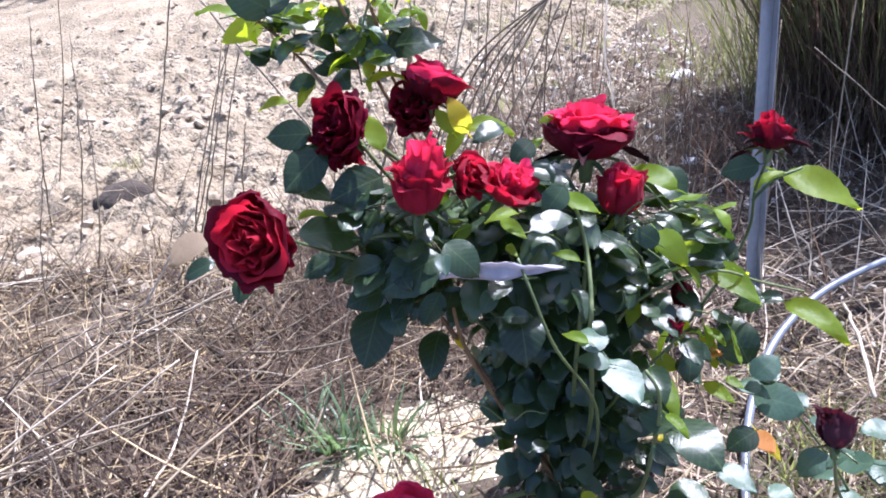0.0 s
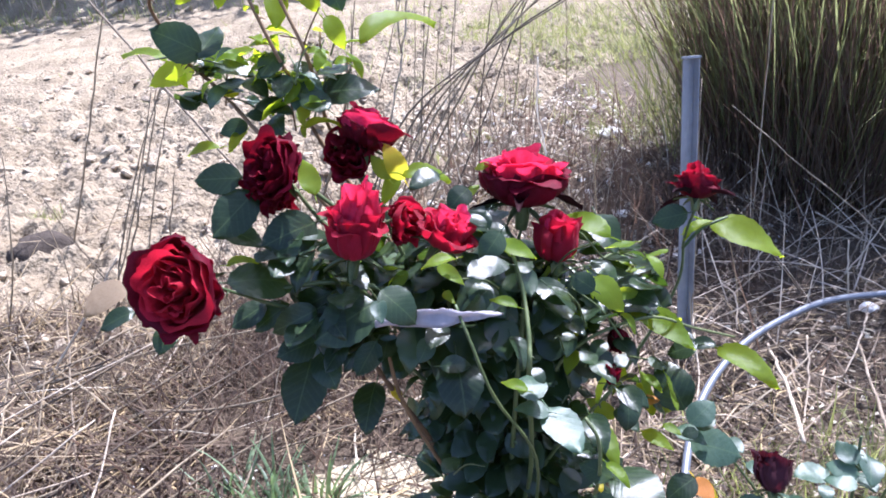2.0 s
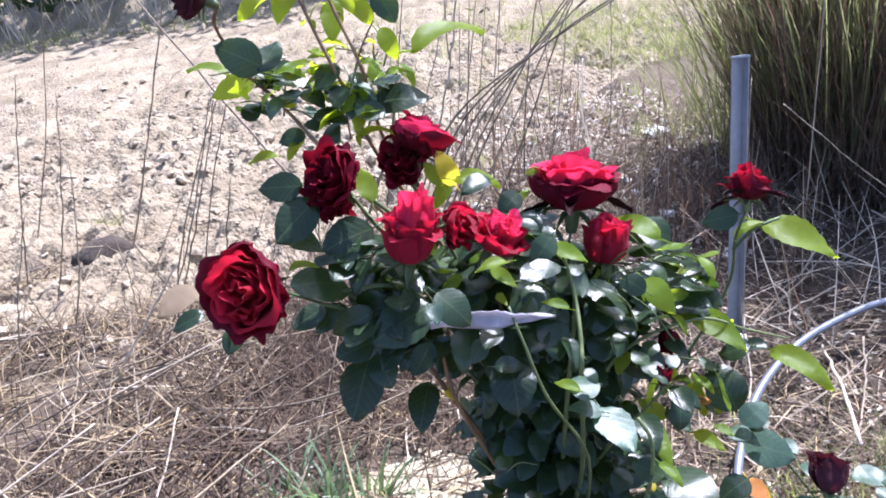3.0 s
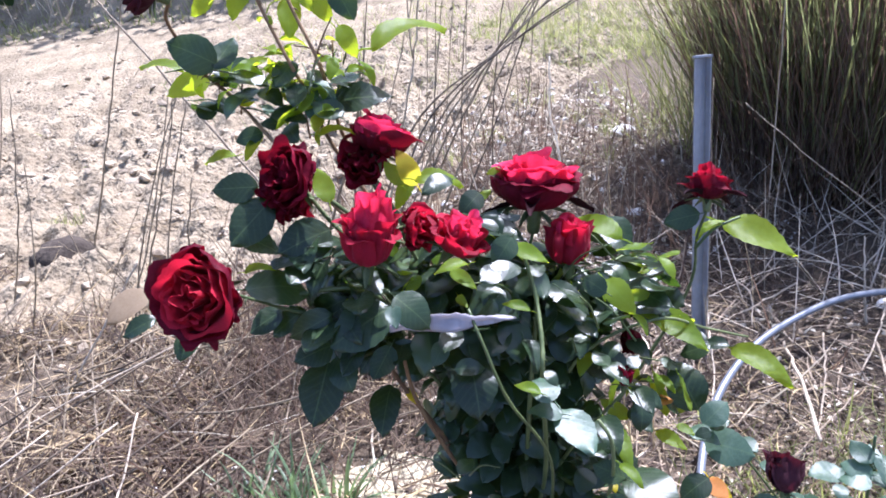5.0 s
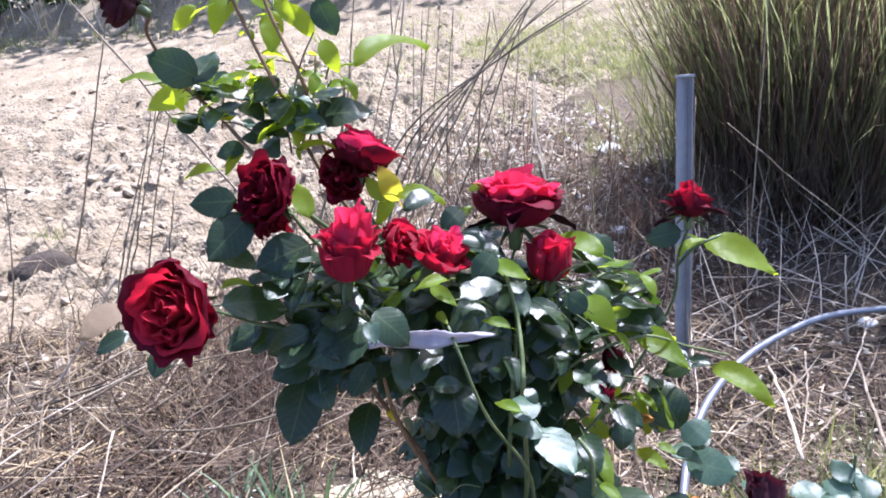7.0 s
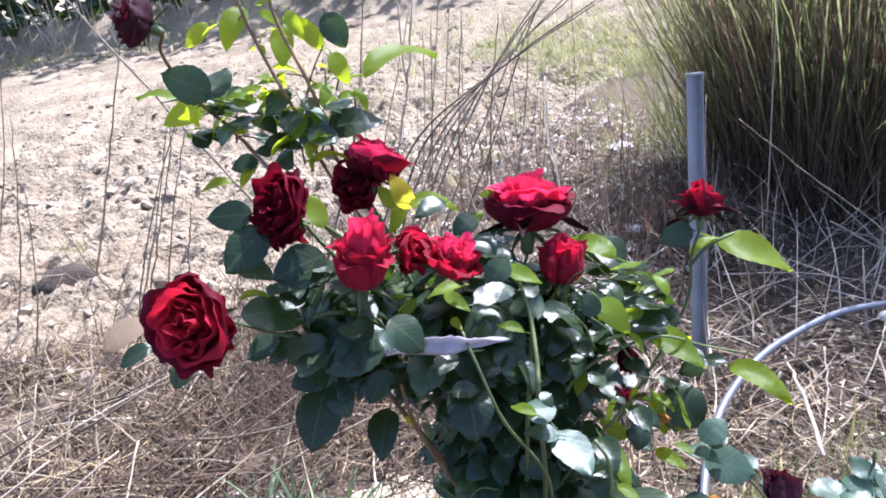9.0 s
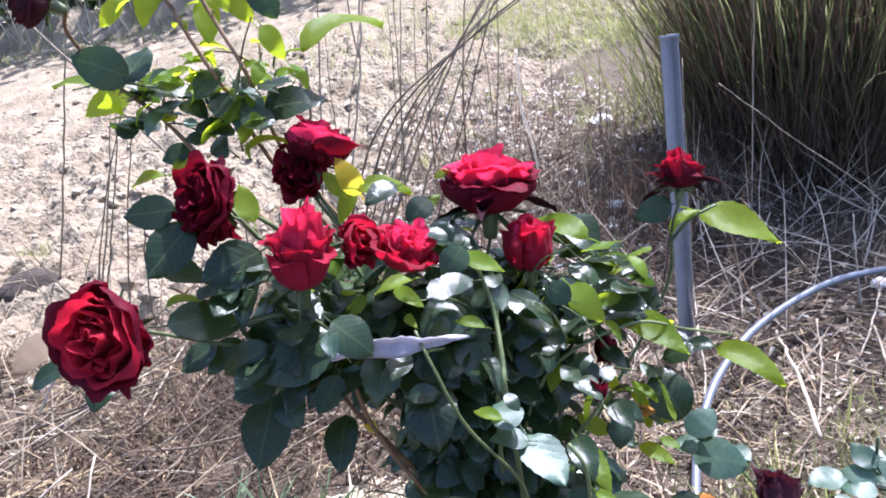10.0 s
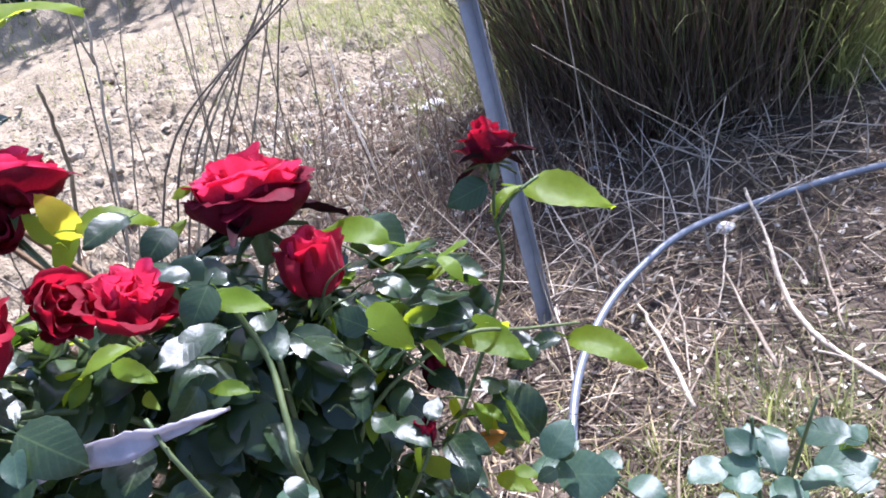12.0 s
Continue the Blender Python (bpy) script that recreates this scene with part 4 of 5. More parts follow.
leaf(bush, 0.456, 0.182, 0.400, 0.101, -15, 21, -134, YOUNG, 0)
leaf(bush, 0.390, 0.182, 0.426, 0.040, 20, 14, -83, YOUNG, 2)
leaf(bush, 0.373, 0.182, 0.418, 0.026, -32, -7, 129, YOUNG, 0)
leaf(bush, 0.342, 0.170, 0.449, 0.046, -16, -54, 95, LEAF, 1)
# three leaves in the sun, painted paler with the grey-green material
leaf(bush, 0.135, -0.100, 0.394, 0.055, -13, -3, -161, GLAUCOUS, 1)
leaf(bush, 0.109, -0.080, 0.407, 0.034, 12, 3, 79, GLAUCOUS, 4)
leaf(bush, 0.112, -0.070, 0.427, 0.039, 4, 5, 2, GLAUCOUS, 4)
leaf(bush, 0.096, -0.070, 0.431, 0.029, 8, -12, 48, YOUNG, 2)
leaf(bush, 0.181, -0.020, 0.407, 0.028, -5, 1, 12, LEAF, 3)
leaf(bush, 0.198, -0.020, 0.386, 0.037, -5, -5, -155, LEAF, 0)
leaf(bush, 0.220, -0.010, 0.389, 0.022, 10, 17, -45, LEAF, 1)
leaf(bush, 0.294, 0.030, 0.309, 0.064, 45, -18, 4, LEAF, 4)
leaf(bush, 0.308, -0.020, 0.308, 0.039, 28, 25, -56, GLAUCOUS, 4)
leaf(bush, 0.314, -0.020, 0.290, 0.026, 7, 7, -83, LEAF, 1)
leaf(bush, 0.323, -0.030, 0.261, 0.057, -5, 35, -124, GLAUCOUS, 4)
leaf(bush, 0.268, 0.000, 0.258, 0.040, -6, 18, -142, YOUNG, 0)
leaf(bush, 0.181, -0.080, 0.350, 0.052, -11, 2, -170, YOUNG, 2)
leaf(bush, 0.171, -0.080, 0.366, 0.046, -6, 7, -179, LEAF, 2)
leaf(bush, 0.273, 0.050, 0.285, 0.032, -20, 21, -160, YOUNG, 2)
leaf(bush, 0.232, 0.000, 0.296, 0.038, -8, 6, -159, LEAF, 0)
leaf(bush, 0.200, -0.120, 0.322, 0.068, -3, 1, -155, LEAF, 4)
leaf(bush, 0.179, -0.120, 0.350, 0.030, -8, 6, -152, YOUNG, 2)
leaf(bush, 0.260, -0.080, 0.267, 0.038, -24, -19, 113, LEAF, 4)
leaf(bush, 0.289, -0.080, 0.257, 0.039, -9, 12, -165, YELLOW, 0)
leaf(bush, 0.163, -0.100, 0.336, 0.034, 14, -33, 46, LEAF, 1)
leaf(bush, 0.165, -0.130, 0.320, 0.031, -12, 19, -146, LEAF, 1)
leaf(bush, 0.242, -0.120, 0.260, 0.043, -3, -6, -144, GLAUCOUS, 1)
leaf(bush, 0.187, -0.130, 0.255, 0.049, -2, -1, 123, LEAF, 4)
leaf(bush, 0.302, -0.100, 0.196, 0.033, -3, 7, -149, GLAUCOUS, 4)
leaf(bush, 0.128, -0.130, 0.253, 0.029, -4, -1, -145, LEAF, 1)
leaf(bush, 0.098, -0.100, 0.224, 0.032, 2, 7, -159, YOUNG, 1)
leaf(bush, -0.114, 0.020, 0.389, 0.073, -36, -17, 168, LEAF, 1)
leaf(bush, -0.112, 0.030, 0.436, 0.044, -6, -46, 115, LEAF, 4)
leaf(bush, -0.085, 0.030, 0.403, 0.046, -33, 10, -164, LEAF, 4)
leaf(bush, -0.133, 0.050, 0.467, 0.045, -18, -31, 128, LEAF, 0)
leaf(bush, -0.051, 0.040, 0.337, 0.063, -22, -4, 162, LEAF, 0)
leaf(bush, -0.019, 0.050, 0.340, 0.022, -27, 13, -160, YELLOW, 1)
leaf(bush, 0.050, -0.030, 0.405, 0.066, -34, -2, -179, LEAF, 4)
leaf(bush, -0.048, 0.050, 0.397, 0.016, -27, -25, 164, YELLOW, 1)
leaf(bush, -0.060, 0.030, 0.486, 0.015, -26, -32, 130, YOUNG, 1)
leaf(bush, -0.155, 0.050, 0.473, 0.043, -13, -25, 123, LEAF, 1)
leaf(bush, -0.259, 0.000, 0.520, 0.035, -10, -30, 111, LEAF, 0)
leaf(bush, -0.210, -0.030, 0.509, 0.029, -33, -26, 177, LEAF, 4)
leaf(bush, -0.270, 0.020, 0.534, 0.050, -2, -29, 139, DRYLEAF, 0)
leaf(bush, 0.082, 0.000, 0.516, 0.036, 9, -20, 125, LEAF, 1)
leaf(bush, 0.126, 0.040, 0.512, 0.038, -11, 12, -126, YOUNG, 0)
leaf(bush, 0.089, 0.060, 0.540, 0.030, 22, 9, 43, LEAF, 1)
leaf(bush, 0.080, 0.120, 0.538, 0.036, -28, -36, 145, LEAF, 4)
leaf(bush, 0.055, 0.170, 0.552, 0.063, -17, 29, -88, YOUNG, 2)
leaf(bush, 0.098, 0.130, 0.541, 0.020, 27, 36, -51, YOUNG, 1)
leaf(bush, 0.111, 0.140, 0.563, 0.018, -5, -45, 102, YOUNG, 1)
leaf(bush, 0.047, 0.150, 0.554, 0.044, 4, -28, 122, LEAF, 0)
leaf(bush, 0.008, 0.170, 0.541, 0.044, -41, -33, 163, YOUNG, 0)
leaf(bush, 0.100, -0.020, 0.490, 0.029, 18, -15, 57, YOUNG, 2)
leaf(bush, 0.081, 0.000, 0.484, 0.034, -38, -12, 174, LEAF, 4)
leaf(bush, 0.118, -0.080, 0.444, 0.018, -30, 3, -142, LEAF, 4)
leaf(bush, 0.119, 0.180, 0.493, 0.026, 3, -42, 93, LEAF, 1)
leaf(bush, 0.251, 0.040, 0.352, 0.026, -6, -9, 173, LEAF, 0)
leaf(bush, 0.272, 0.030, 0.316, 0.028, -8, 17, -158, YOUNG, 2)
leaf(bush, 0.271, -0.030, 0.300, 0.022, -10, 11, -139, YOUNG, 1)
leaf(bush, 0.280, -0.050, 0.311, 0.018, -5, -30, 92, LEAF, 4)
leaf(shoot, 0.428, -0.090, 0.292, 0.030, 19, -22, 2, GLAUCOUS, 1)
leaf(shoot, 0.447, -0.080, 0.270, 0.032, 30, -11, -33, GLAUCOUS, 4)
leaf(shoot, 0.418, -0.100, 0.280, 0.031, 1, -25, 48, GLAUCOUS, 4)
leaf(shoot, 0.460, -0.090, 0.242, 0.031, 10, 6, 176, GLAUCOUS, 1)
leaf(shoot, 0.411, -0.110, 0.276, 0.031, -4, -5, 59, GLAUCOUS, 4)
leaf(shoot, 0.470, -0.100, 0.212, 0.028, -3, 22, -170, GLAUCOUS, 1)
leaf(shoot, 0.512, -0.090, 0.248, 0.047, -16, -10, 24, GLAUCOUS, 1)
leaf(shoot, 0.553, -0.090, 0.218, 0.025, 25, 13, -80, GLAUCOUS, 4)
leaf(shoot, 0.533, -0.100, 0.201, 0.055, 11, 17, -118, GLAUCOUS, 1)
leaf(shoot, 0.502, -0.100, 0.204, 0.039, -5, 3, 65, GLAUCOUS, 0)
leaf(shoot, 0.547, -0.090, 0.208, 0.023, 10, 10, -117, YOUNG, 2)
leaf(shoot, 0.556, -0.100, 0.159, 0.028, 10, 3, -118, GLAUCOUS, 1)
leaf(shoot, 0.360, -0.060, 0.251, 0.035, 1, -3, -143, GLAUCOUS, 4)
leaf(shoot, 0.326, -0.020, 0.265, 0.030, 10, 29, -94, GLAUCOUS, 4)
leaf(shoot, 0.350, -0.020, 0.250, 0.028, 6, 9, -169, GLAUCOUS, 1)
leaf(shoot, 0.391, -0.120, 0.275, 0.020, -5, 1, 162, GLAUCOUS, 4)
leaf(shoot, 0.445, -0.120, 0.233, 0.024, -4, 3, -139, GLAUCOUS, 4)
leaf(bush, 0.261, 0.060, 0.403, 0.056, -4, 13, -103, LEAF, 2)
leaf(bush, 0.212, 0.060, 0.439, 0.033, -4, 5, -150, LEAF, 1)
leaf(bush, 0.202, 0.040, 0.420, 0.033, 0, -1, 126, LEAF, 0)
leaf(bush, 0.206, 0.020, 0.353, 0.042, -17, -5, -172, LEAF, 2)
leaf(bush, 0.243, 0.040, 0.364, 0.036, -6, -0, -157, LEAF, 0)
leaf(bush, 0.299, 0.080, 0.355, 0.047, -13, 8, -147, LEAF, 2)
leaf(bush, 0.179, 0.020, 0.420, 0.033, -7, 9, -159, LEAF, 0)
leaf(bush, 0.134, 0.030, 0.473, 0.023, 6, 10, -61, LEAF, 1)
leaf(bush, 0.227, -0.020, 0.345, 0.039, -9, 7, -174, LEAF, 0)
leaf(bush, 0.297, -0.020, 0.277, 0.040, 6, 2, -144, GLAUCOUS, 0)
leaf(bush, 0.029, -0.060, 0.334, 0.028, -2, 9, -44, LEAF, 0)
leaf(bush, 0.053, -0.080, 0.299, 0.026, -7, 7, -60, LEAF, 0)
leaf(bush, 0.262, 0.020, 0.299, 0.029, 12, 21, -94, RUST, 2)
leaf(bush, 0.231, 0.020, 0.284, 0.020, -8, 14, -129, RUST, 0)
leaf(bush, 0.285, -0.080, 0.260, 0.030, -10, 17, -161, RUST, 1)
leaf(bush, 0.180, -0.060, 0.271, 0.019, 21, -2, -4, YELLOW, 0)
# leaves that fill the bush
foliage(bush, (0.05, 0.07, 0.455), (0.17, 0.11, 0.075), 80, 21, size=(0.026, 0.050))
foliage(bush, (0.21, 0.09, 0.40), (0.12, 0.10, 0.075), 60, 22, size=(0.024, 0.046))
foliage(bush, (0.10, 0.09, 0.30), (0.12, 0.08, 0.17), 40, 23, size=(0.026, 0.044))
foliage(bush, (0.06, 0.10, 0.44), (0.18, 0.10, 0.09), 170, 27, size=(0.04, 0.06), loose=False)
foliage(bush, (0.20, 0.12, 0.38), (0.12, 0.09, 0.08), 90, 28, size=(0.04, 0.055), loose=False)
foliage(bush, (0.10, 0.10, 0.29), (0.12, 0.08, 0.18), 330, 29, size=(0.03, 0.05), loose=False)
foliage(bush, (0.12, 0.08, 0.13), (0.14, 0.09, 0.12), 170, 24, size=(0.03, 0.05), loose=False)
foliage(bush, (-0.07, 0.21, 0.63), (0.07, 0.05, 0.06), 20, 25, YOUNG, (0.028, 0.042))
# the lighter leaf material here stands in for sunlit leaves
foliage(bush, (0.21, 0.09, 0.43), (0.11, 0.08, 0.05), 20, 41, YOUNG, (0.028, 0.046))
foliage(bush, (-0.07, 0.06, 0.50), (0.07, 0.07, 0.06), 34, 42, size=(0.042, 0.062))
foliage(bush, (0.02, 0.05, 0.50), (0.12, 0.06, 0.035), 9, 43, YOUNG, (0.020, 0.032))
foliage(bush, (-0.175, 0.265, 0.685), (0.06, 0.035, 0.04), 11, 44, YOUNG, (0.026, 0.042))
foliage(bush, (-0.185, 0.265, 0.670), (0.06, 0.035, 0.04), 9, 45, size=(0.028, 0.045))
foliage(bush, (-0.07, 0.25, 0.665), (0.075, 0.035, 0.045), 16, 46, YOUNG, (0.024, 0.04))
foliage(bush, (-0.06, 0.24, 0.640), (0.075, 0.04, 0.04), 16, 47, size=(0.028, 0.045))
foliage(bush, (-0.11, 0.255, 0.700), (0.10, 0.04, 0.06), 14, 52, YOUNG, (0.022, 0.036))
# grey-green fill imitates leaves that catch the light
foliage(bush, (-0.10, 0.250, 0.650), (0.09, 0.04, 0.04), 14, 55, GLAUCOUS, (0.022, 0.038))
foliage(bush, (-0.09, 0.265, 0.790), (0.08, 0.03, 0.05), 9, 48, YOUNG, (0.03, 0.045))
foliage(bush, (-0.03, 0.10, 0.51), (0.10, 0.07, 0.05), 12, 49, YOUNG, (0.018, 0.03))
foliage(bush, (0.23, 0.02, 0.33), (0.09, 0.06, 0.09), 20, 50, size=(0.028, 0.045))
# lighter leaves added to brighten this side as if sunlit
foliage(bush, (0.25, 0.04, 0.33), (0.09, 0.06, 0.09), 15, 51, YOUNG, (0.026, 0.042))
foliage(shoot, (0.44, -0.08, 0.18), (0.12, 0.06, 0.12), 18, 26, GLAUCOUS, (0.03, 0.048))

# ---------------------------------------------------------------- dry stalks and sticks


def stalk(points, r0, r1, mat, name, label, category, group):
    line = smooth_line([Vector(p) for p in points], 6)
    shake = random.uniform(0.002, 0.005)
    for i, p in enumerate(line[1:-1]):
        p += Vector((random.uniform(-1, 1), random.uniform(-1, 1), 0)) * shake * 0.5
    v, f = tube(line, r0, r1, 6, 0.16)
    return tagged(put(name, mesh_of(name, v, f, mat)), label, category, group)


def tall(x, y, tx, ty, tz, r=0.0022, bow=0.03, mat=STALK):
    foot, tip = Vector((x, y, height(x, y) - 0.01)), Vector((tx, ty, tz))
    side = Vector((random.uniform(-1, 1), random.uniform(-1, 1), 0)) * bow
    stalk([foot, foot.lerp(tip, 0.35) + side, foot.lerp(tip, 0.7) + side * 0.8, tip], r, r * 0.5, mat, "dry_stalk",
          "thin brown dead weed stalk standing in soil", "stalk", "dry stalks round the bush")


tall(-1.358, 1.53, -0.98, 1.50, 0.85)
tall(-1.083, 1.068, -0.855, 1.068, 0.561)
tall(-0.98, 1.325, -0.585, 1.325, 0.80, 0.003)
tall(-0.721, 0.747, -0.408, 0.747, 0.564)
tall(-0.699, 0.763, -0.399, 0.763, 0.569)
tall(-0.67, 0.80, -0.397, 0.80, 0.57)
tall(-0.617, 0.832, -0.405, 0.832, 0.528)
tall(-0.792, 0.626, -0.525, 0.626, 0.288, 0.0035, 0.01, STICK)
tall(-0.498, 0.753, -0.415, 0.753, 0.397)
tall(-1.254, 1.241, -1.028, 1.241, 0.587)
tall(-0.97, 0.929, -0.814, 0.929, 0.436)
tall(-0.322, 0.846, -0.255, 0.846, 0.372)
tall(-0.125, 0.80, -0.565, 0.80, 0.88, 0.0032, 0.004, STICK)
tall(0.123, 1.505, 0.228, 1.505, 0.60)
tall(0.05, 1.536, 0.14, 1.536, 0.54)
tall(0.611, 1.669, 0.629, 1.669, 0.56)
tall(-0.121, 1.609, -0.05, 1.609, 0.52)
tall(0.432, 1.823, 0.428, 1.823, 0.50)
# a sheaf leaning to one side behind the bush: where each stalk stands, passes and ends
for a, b, mx, mz, tx, tz in ((-0.16, 0.93, 0.061, 0.394, 0.295, 0.531), (-0.12, 0.90, 0.084, 0.400, 0.300, 0.545), (-0.10, 0.95, 0.105, 0.375, 0.290, 0.540),
                             (-0.06, 0.95, 0.137, 0.364, 0.284, 0.550), (-0.04, 0.97, 0.160, 0.364, 0.300, 0.563), (-0.08, 0.92, 0.125, 0.390, 0.320, 0.570),
                             (0.03, 1.00, 0.201, 0.340, 0.324, 0.553), (0.11, 1.05, 0.247, 0.314, 0.345, 0.541)):
    mid, tip = Vector((mx, b, mz)), Vector((tx, b, tz))
    far = tip + (tip - mid) * random.uniform(0.75, 1.15) + Vector((0.03, 0, -0.02))
    stalk([(a, b, height(a, b) - 0.01), (a * 0.5 + mx * 0.5 - 0.015, b, mz * 0.46), mid, tip, far], random.uniform(0.0026, 0.0040), 0.0014, STALK, "dry_stalk",
          "brown dead weed stalk leaning over in a sheaf", "stalk", "leaning sheaf of stalks")
tall(-0.185, 1.00, 0.01, 1.00, 0.76, 0.0022, 0.006)
tall(-0.18, 0.90, 0.09, 0.90, 0.68, 0.0020, 0.006)
tall(0.047, 1.30, 0.20, 1.30, 0.72, 0.0024, 0.006)
forked = stalk([(-0.18, 0.55, -0.01), (-0.06, 0.52, 0.28), (0.026, 0.50, 0.537), (0.054, 0.50, 0.629), (0.080, 0.50, 0.74)], 0.0022, 0.0014, STICK, "dry_stalk",
               "pale forked dead stem behind the roses", "stalk", "dry stalks round the bush")
put("side_shoot", mesh_of("side_shoot", *tube(smooth_line([(0.050, 0.50, 0.618), (0.050, 0.49, 0.655), (0.056, 0.48, 0.74)]), 0.0015, 0.0010, 6, 0.1), STICK), forked)
stalk([(-0.26, 0.72, -0.01), (-0.17, 0.70, 0.24), (-0.076, 0.66, 0.448), (-0.048, 0.62, 0.545), (-0.036, 0.60, 0.603)], 0.0036, 0.0024, STALK, "dry_stalk", "thick dark broken weed stalk behind the roses", "stalk", "dry stalks round the bush")
for a, b in ((0.16, 1.30), (0.20, 1.33), (0.05, 1.22), (0.27, 1.42), (0.33, 1.38)):
    tall(a, b, a + random.uniform(-0.02, 0.10), b, random.uniform(0.45, 0.62), random.uniform(0.0018, 0.0028), 0.02)
for i in range(26):
    a, b = random.uniform(-1.3, -0.2), random.uniform(0.45, 1.05)
    tall(a, b, a + random.uniform(-0.12, 0.25), b + random.uniform(-0.05, 0.1), random.uniform(0.15, 0.38), random.uniform(0.0012, 0.002), 0.03)
for i in range(22):
    a, b, e = random.uniform(-1.2, 0.0), random.uniform(0.2, 0.95), random.uniform(-0.5, 2.2)
    d = Vector((math.cos(e), math.sin(e), 0)) * random.uniform(0.12, 0.28)
    z = height(a, b) + 0.03
    stalk([Vector((a, b, z)) - d, Vector((a, b, z + random.uniform(0.01, 0.05))), Vector((a, b, z + random.uniform(0.0, 0.16))) + d], random.uniform(0.0018, 0.003), 0.0014,
          random.choice((STALK, STALK, STICK)), "dry_stalk", "long brown dead stalk fallen over the straw", "stalk", "fallen stalks")
# thicker dark and bleached stalks lying slantwise in the straw
for i in range(22):
    a, b = random.uniform(-0.95, -0.12), random.uniform(0.12, 0.70)
    d = Vector((random.uniform(0.2, 0.9), random.uniform(-0.2, 0.7), 0)).normalized() * random.uniform(0.14, 0.26)
    z = height(a, b) + 0.03
    stalk([Vector((a, b, z)) - d, Vector((a, b, z + random.uniform(0.02, 0.06))), Vector((a, b, z + random.uniform(0.05, 0.16))) + d], random.uniform(0.002, 0.0038), 0.0014,
          random.choice((STALK, STALK, STALK, STICK)), "dry_stalk", "thick dead stalk leaning through the straw", "stalk", "fallen stalks")
# right of the bush
stalk([(0.450, 1.25, -0.01), (0.449, 1.25, 0.06), (0.441, 1.25, 0.16), (0.424, 1.25, 0.25), (0.428, 1.25, 0.32), (0.432, 1.25, 0.40)], 0.0034, 0.0022, BLEACHED, "dry_stalk",
      "whitish crooked dead stem standing behind the roses", "stalk", "dry stalks round the bush")
tall(0.505, 0.41, 0.552, 0.545, 0.50, 0.0014, 0.008, STICK)
tall(0.85, 0.84, 0.83, 0.84, 0.75, 0.0018, 0.012, STICK)
stalk([(0.66, 0.635, 0.412), (0.80, 0.62, 0.28), (0.95, 0.58, 0.14), (1.05, 0.52, 0.01)], 0.0008, 0.0013, STICK, "dry_stalk", "thin pale straw leaning over litter", "stalk", "dry stalks round the bush")
tall(0.85, 0.455, 0.862, 0.523, 0.15, 0.0028, 0.008, STICK)
stalk([(0.98, 0.66, -0.01), (1.002, 0.66, 0.075), (1.04, 0.68, 0.125), (1.119, 0.72, 0.135)], 0.0018, 0.0012, STICK, "dry_stalk", "pale arching dead grass stem before the tussock", "stalk", "dry stalks round the bush")
tall(1.035, 0.539, 0.997, 0.539, 0.115, 0.0028, 0.008, STICK)
tall(0.921, 0.613, 1.026, 0.613, 0.19, 0.002, 0.015, STICK)


def stick(points, r0, r1):
    stalk(points, r0 * 0.8, r1 * 0.75, STICK, "dead_stick", "pale dry broken stick lying on dead litter", "stick", "sticks on the ground")


stick([(0.655, 0.41, 0.02), (0.60, 0.27, 0.06), (0.543, 0.121, 0.075)], 0.0035, 0.0045)
stick([(0.965, 0.50, 0.06), (0.90, 0.38, 0.04), (0.80, 0.21, 0.025), (0.79, 0.05, 0.02), (0.80, -0.1, 0.015)], 0.004, 0.0065)
stick([(0.785, 0.345, 0.04), (0.74, 0.24, 0.035), (0.70, 0.15, 0.03)], 0.003, 0.0045)
stick([(1.04, 0.46, 0.05), (0.94, 0.31, 0.03), (0.83, 0.16, 0.02)], 0.0022, 0.003)
for i in range(34):
    a, b, c = random.uniform(0.45, 1.35), random.uniform(0.1, 1.0), random.uniform(0, 3.14)
    d = Vector((math.cos(c), math.sin(c), 0)) * random.uniform(0.05, 0.15)
    z = height(a, b) + 0.012
    stick([Vector((a, b, z)) - d, Vector((a + 0.01, b, z + random.uniform(0.005, 0.03))), Vector((a, b, z + random.uniform(0.0, 0.06))) + d], 0.0016, 0.0026)

# ---------------------------------------------------------------- green grass


def tuft(x, y, r, count, high, seed):
    rng = random.Random(seed)

    def spot(g):
        a, q = g.uniform(0, 6.28), r * math.sqrt(g.random())
        return x + q * math.cos(a), y + q * math.sin(a)
    ob = ribbons("grass_tuft", count, spot, (high * 0.5, high), (0.0018, 0.0042), GRASS, 18, "small tuft of fresh green grass in dry soil", "grass", 0.35, 55, seed)
    return tagged(ob, group="grass tufts")


def broad_tuft(x, y, count, length, seed):
    """A young clump of broad arching grass blades."""
    ob = build_tussock(x, y, 0.035, count, seed, BLADE, length, (0.004, 0.0085), "low clump of broad blue-green grass blades", 1.6, 0.45, (0.3, 0.9))
    ob.name = "grass_clump"
    return tagged(ob, "low clump of broad blue-green grass blades on sandy soil", "grass", "grass tufts", "stuff")


broad_tuft(-0.255, 0.225, 46, (0.06, 0.15), 61)
broad_tuft(-0.185, 0.235, 34, (0.05, 0.12), 62)
broad_tuft(-0.31, 0.25, 14, (0.06, 0.14), 63)
tuft(-0.10, 0.12, 0.06, 24, 0.07, 33)
tuft(0.65, 0.16, 0.05, 14, 0.12, 34)
tuft(0.67, 0.08, 0.06, 16, 0.14, 35)
tuft(0.57, 0.02, 0.10, 100, 0.08, 36)
tuft(0.47, 0.06, 0.09, 130, 0.08, 37)
tuft(0.70, -0.05, 0.12, 90, 0.09, 46)
tuft(0.36, -0.02, 0.08, 90, 0.08, 47)
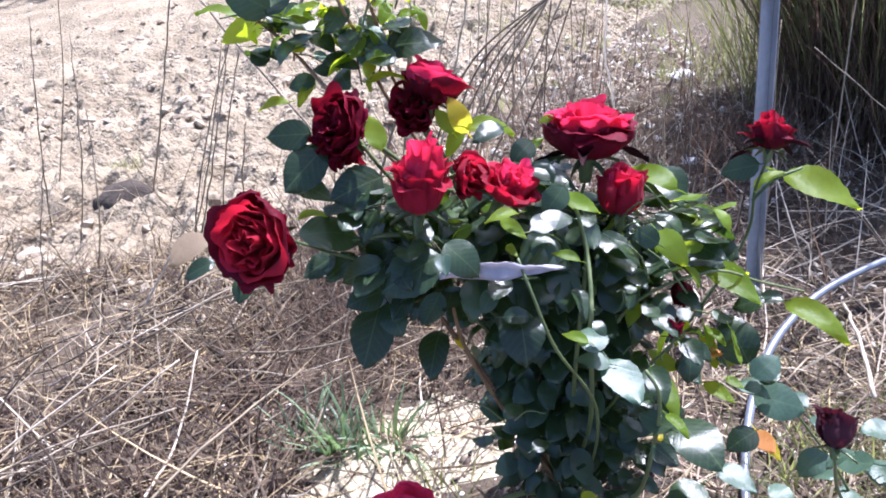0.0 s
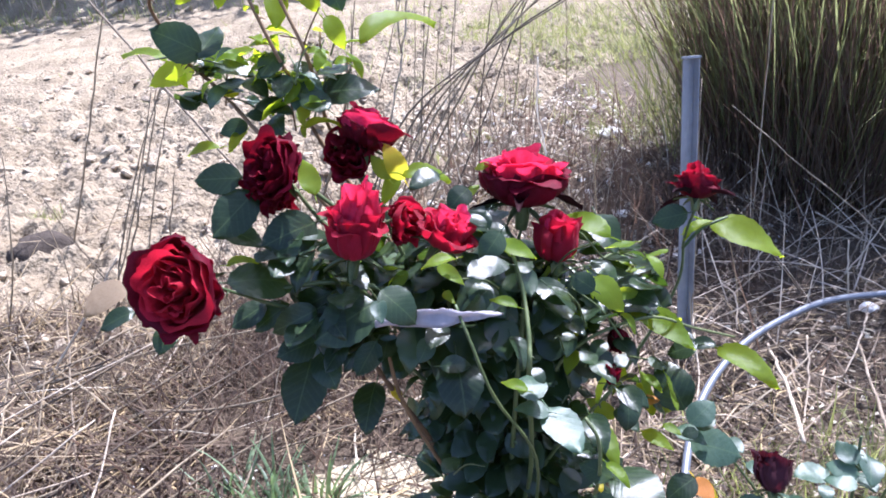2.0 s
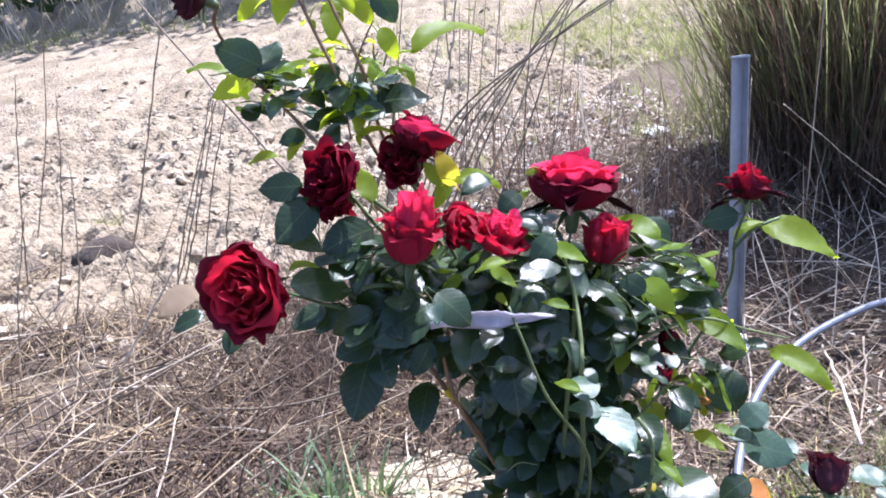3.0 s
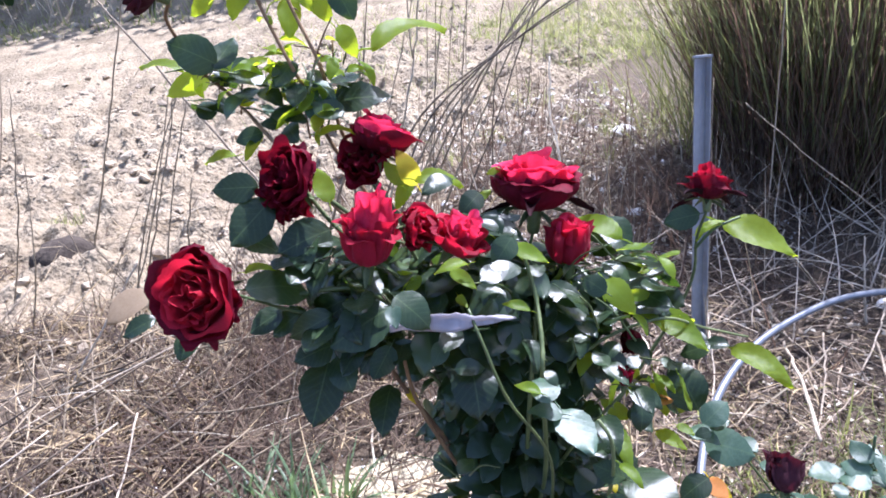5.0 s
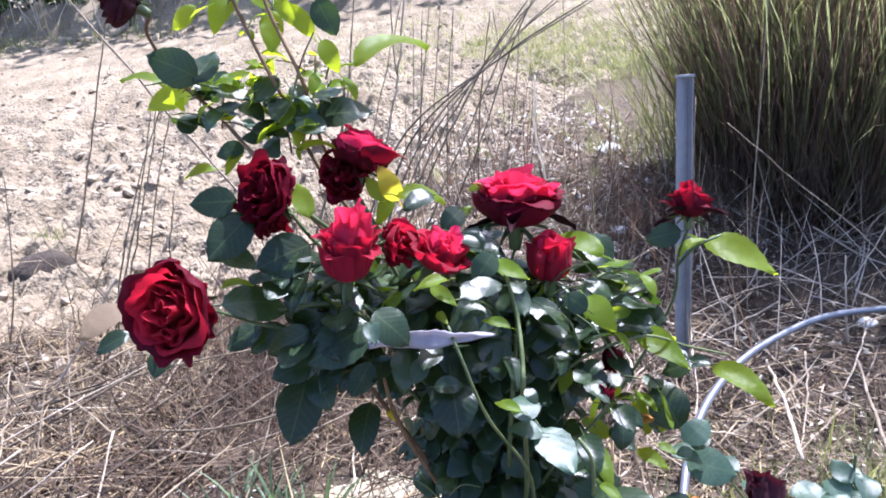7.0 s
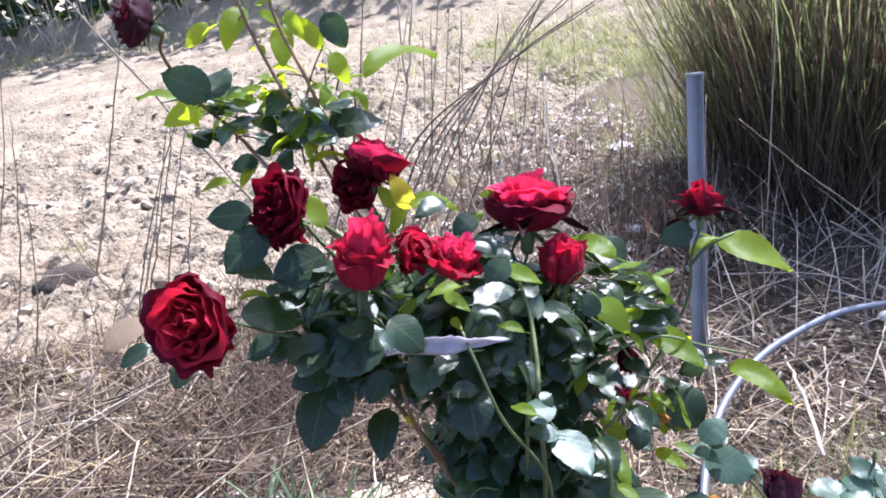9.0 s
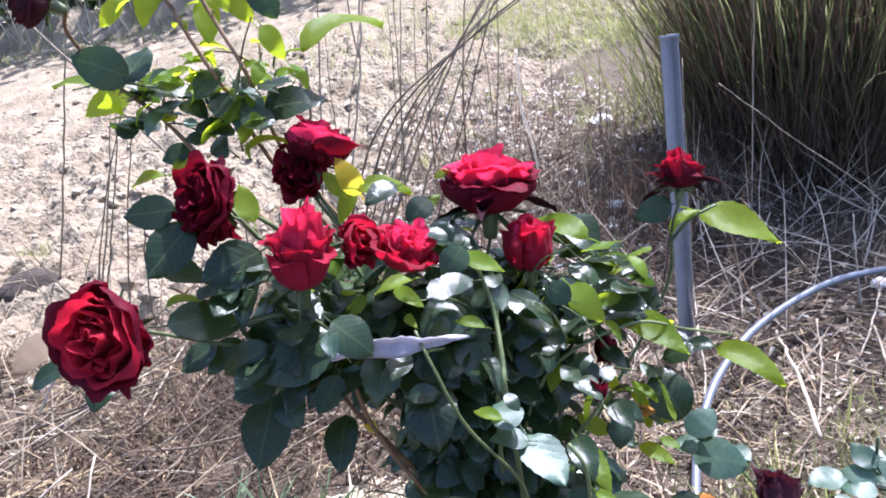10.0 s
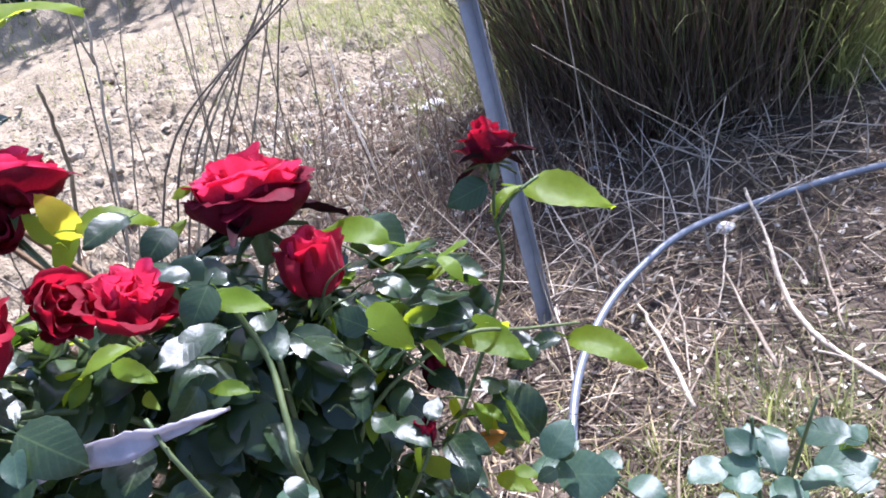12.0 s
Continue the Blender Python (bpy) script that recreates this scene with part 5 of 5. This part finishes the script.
ribbons("thin_grass", 520, lambda r: (r.gauss(0.70, 0.22), r.gauss(0.10, 0.11)), (0.03, 0.10), (0.0012, 0.0028), GRASS, 24, "thin yellow-green grass coming up through dead litter", "grass", 0.6, 40, 48)
tuft(-1.15, 1.62, 0.05, 40, 0.06, 38)
tuft(0.70, 1.62, 0.05, 30, 0.12, 39)
tuft(0.55, 2.1, 0.10, 40, 0.09, 40)
tuft(1.10, 2.9, 0.38, 900, 0.10, 41)
tuft(1.0, 3.6, 0.50, 1100, 0.11, 42)
tuft(1.9, 0.9, 0.25, 160, 0.15, 43)
tuft(0.3, 2.6, 0.2, 60, 0.07, 44)
for k, (a, b) in enumerate(((0.62, 1.42), (0.34, 1.72), (0.66, 1.86), (0.18, 1.60), (0.86, 2.15))):
    tuft(a, b, 0.05, 22, 0.09, 70 + k)
ribbons("grass_verge", 5200, lambda r: (r.uniform(-14, 4), r.uniform(6.2, 9)), (0.05, 0.16), (0.006, 0.014), GRASS, 18, "green grass verge beyond the bare soil", "grass", 0.3, 60, 45)
ribbons("thin_grass", 1500, lambda r: (r.gauss(0.6, 0.9), r.gauss(4.0, 0.8)), (0.03, 0.10), (0.003, 0.007), GRASS, 18, "patchy low green grass on the far soil", "grass", 0.4, 50, 49)


def build_hedge():
    """A far hedge of many small leaf clumps, tall enough to throw its shade on the verge."""
    rng = random.Random(51)
    verts, faces = [], []
    for _ in range(42000):
        x = rng.uniform(-22, 12)
        top = 4.6 + 0.7 * noise.noise((x * 0.5, 0, 3)) + 0.3 * noise.noise((x * 1.7, 0, 5))
        p = Vector((x, 8.6 - 0.05 * x + rng.gauss(0, 0.5), top * rng.random() ** 1.5))
        a, b = (Vector((rng.gauss(0, 1), rng.gauss(0, 1), rng.gauss(0, 1))).normalized() * rng.uniform(0.05, 0.12) for _ in range(2))
        o = len(verts)
        verts += [p - a, p + b, p + a, p - b]
        faces.append((o, o + 1, o + 2, o + 3))
    tagged(put("hedge", mesh_of("hedge", verts, faces, LEAF)), "dark distant hedge at the edge of the plot", "hedge", kind="stuff")


build_hedge()
ribbons("far_weeds", 260, lambda r: (r.uniform(-8, 2), r.uniform(6.8, 7.9)), (0.3, 0.8), (0.008, 0.018), STICK, 12, "pale dry weeds standing before the hedge", "weeds", 0.3, 75, 53)
build_clods("earth_rubble", 260, 0.025, 0.10, (-7.5, -1.6, 6.0, 7.8), CLOD, "grey rubble and clods along a low bank", "rubble", 52, everywhere=True)


def build_lump(x, y, r, z, seed):
    bm = bmesh.new()
    bmesh.ops.create_icosphere(bm, subdivisions=3, radius=1)
    for v in bm.verts:
        q = v.co * 2.2
        v.co *= 1 + 0.22 * noise.noise(q + Vector((seed, 0, 0))) + 0.14 * noise.noise(q * 2.6) + 0.08 * noise.noise(q * 6)
        v.co = Vector((v.co.x * r, v.co.y * r * 0.8, v.co.z * z))
    me = bpy.data.meshes.new("earth_lump")
    bm.to_mesh(me)
    bm.free()
    me.materials.append(SHADED_EARTH)
    me.polygons.foreach_set("use_smooth", [True] * len(me.polygons))
    tagged(put("earth_lump", me, m=pose(x, y, height(x, y))), "shade-dark lump of earth on pale soil", "soil lump", "lumps of earth")


# its shade against the sun is put into the dark earth colour
build_lump(-1.04, 1.32, 0.10, 0.075, 4)


def build_stone(x, y, r):
    bm = bmesh.new()
    bmesh.ops.create_icosphere(bm, subdivisions=2, radius=1)
    for v in bm.verts:
        v.co *= 1 + 0.25 * noise.noise(v.co * 1.7 + Vector((x * 9, y, 0)))
        v.co = Vector((v.co.x * r * 1.3, v.co.y * r, v.co.z * r * 0.6))
    me = bpy.data.meshes.new("pale_stone")
    bm.to_mesh(me)
    bm.free()
    me.materials.append(STONE)
    tagged(put("pale_stone", me, m=pose(x, y, height(x, y) + r * 0.3)), "whitish stone lying among dead litter", "stone", "pale stones")


build_stone(0.757, 1.63, 0.034)
build_stone(0.60, 1.05, 0.018)
build_stone(0.92, 0.50, 0.015)
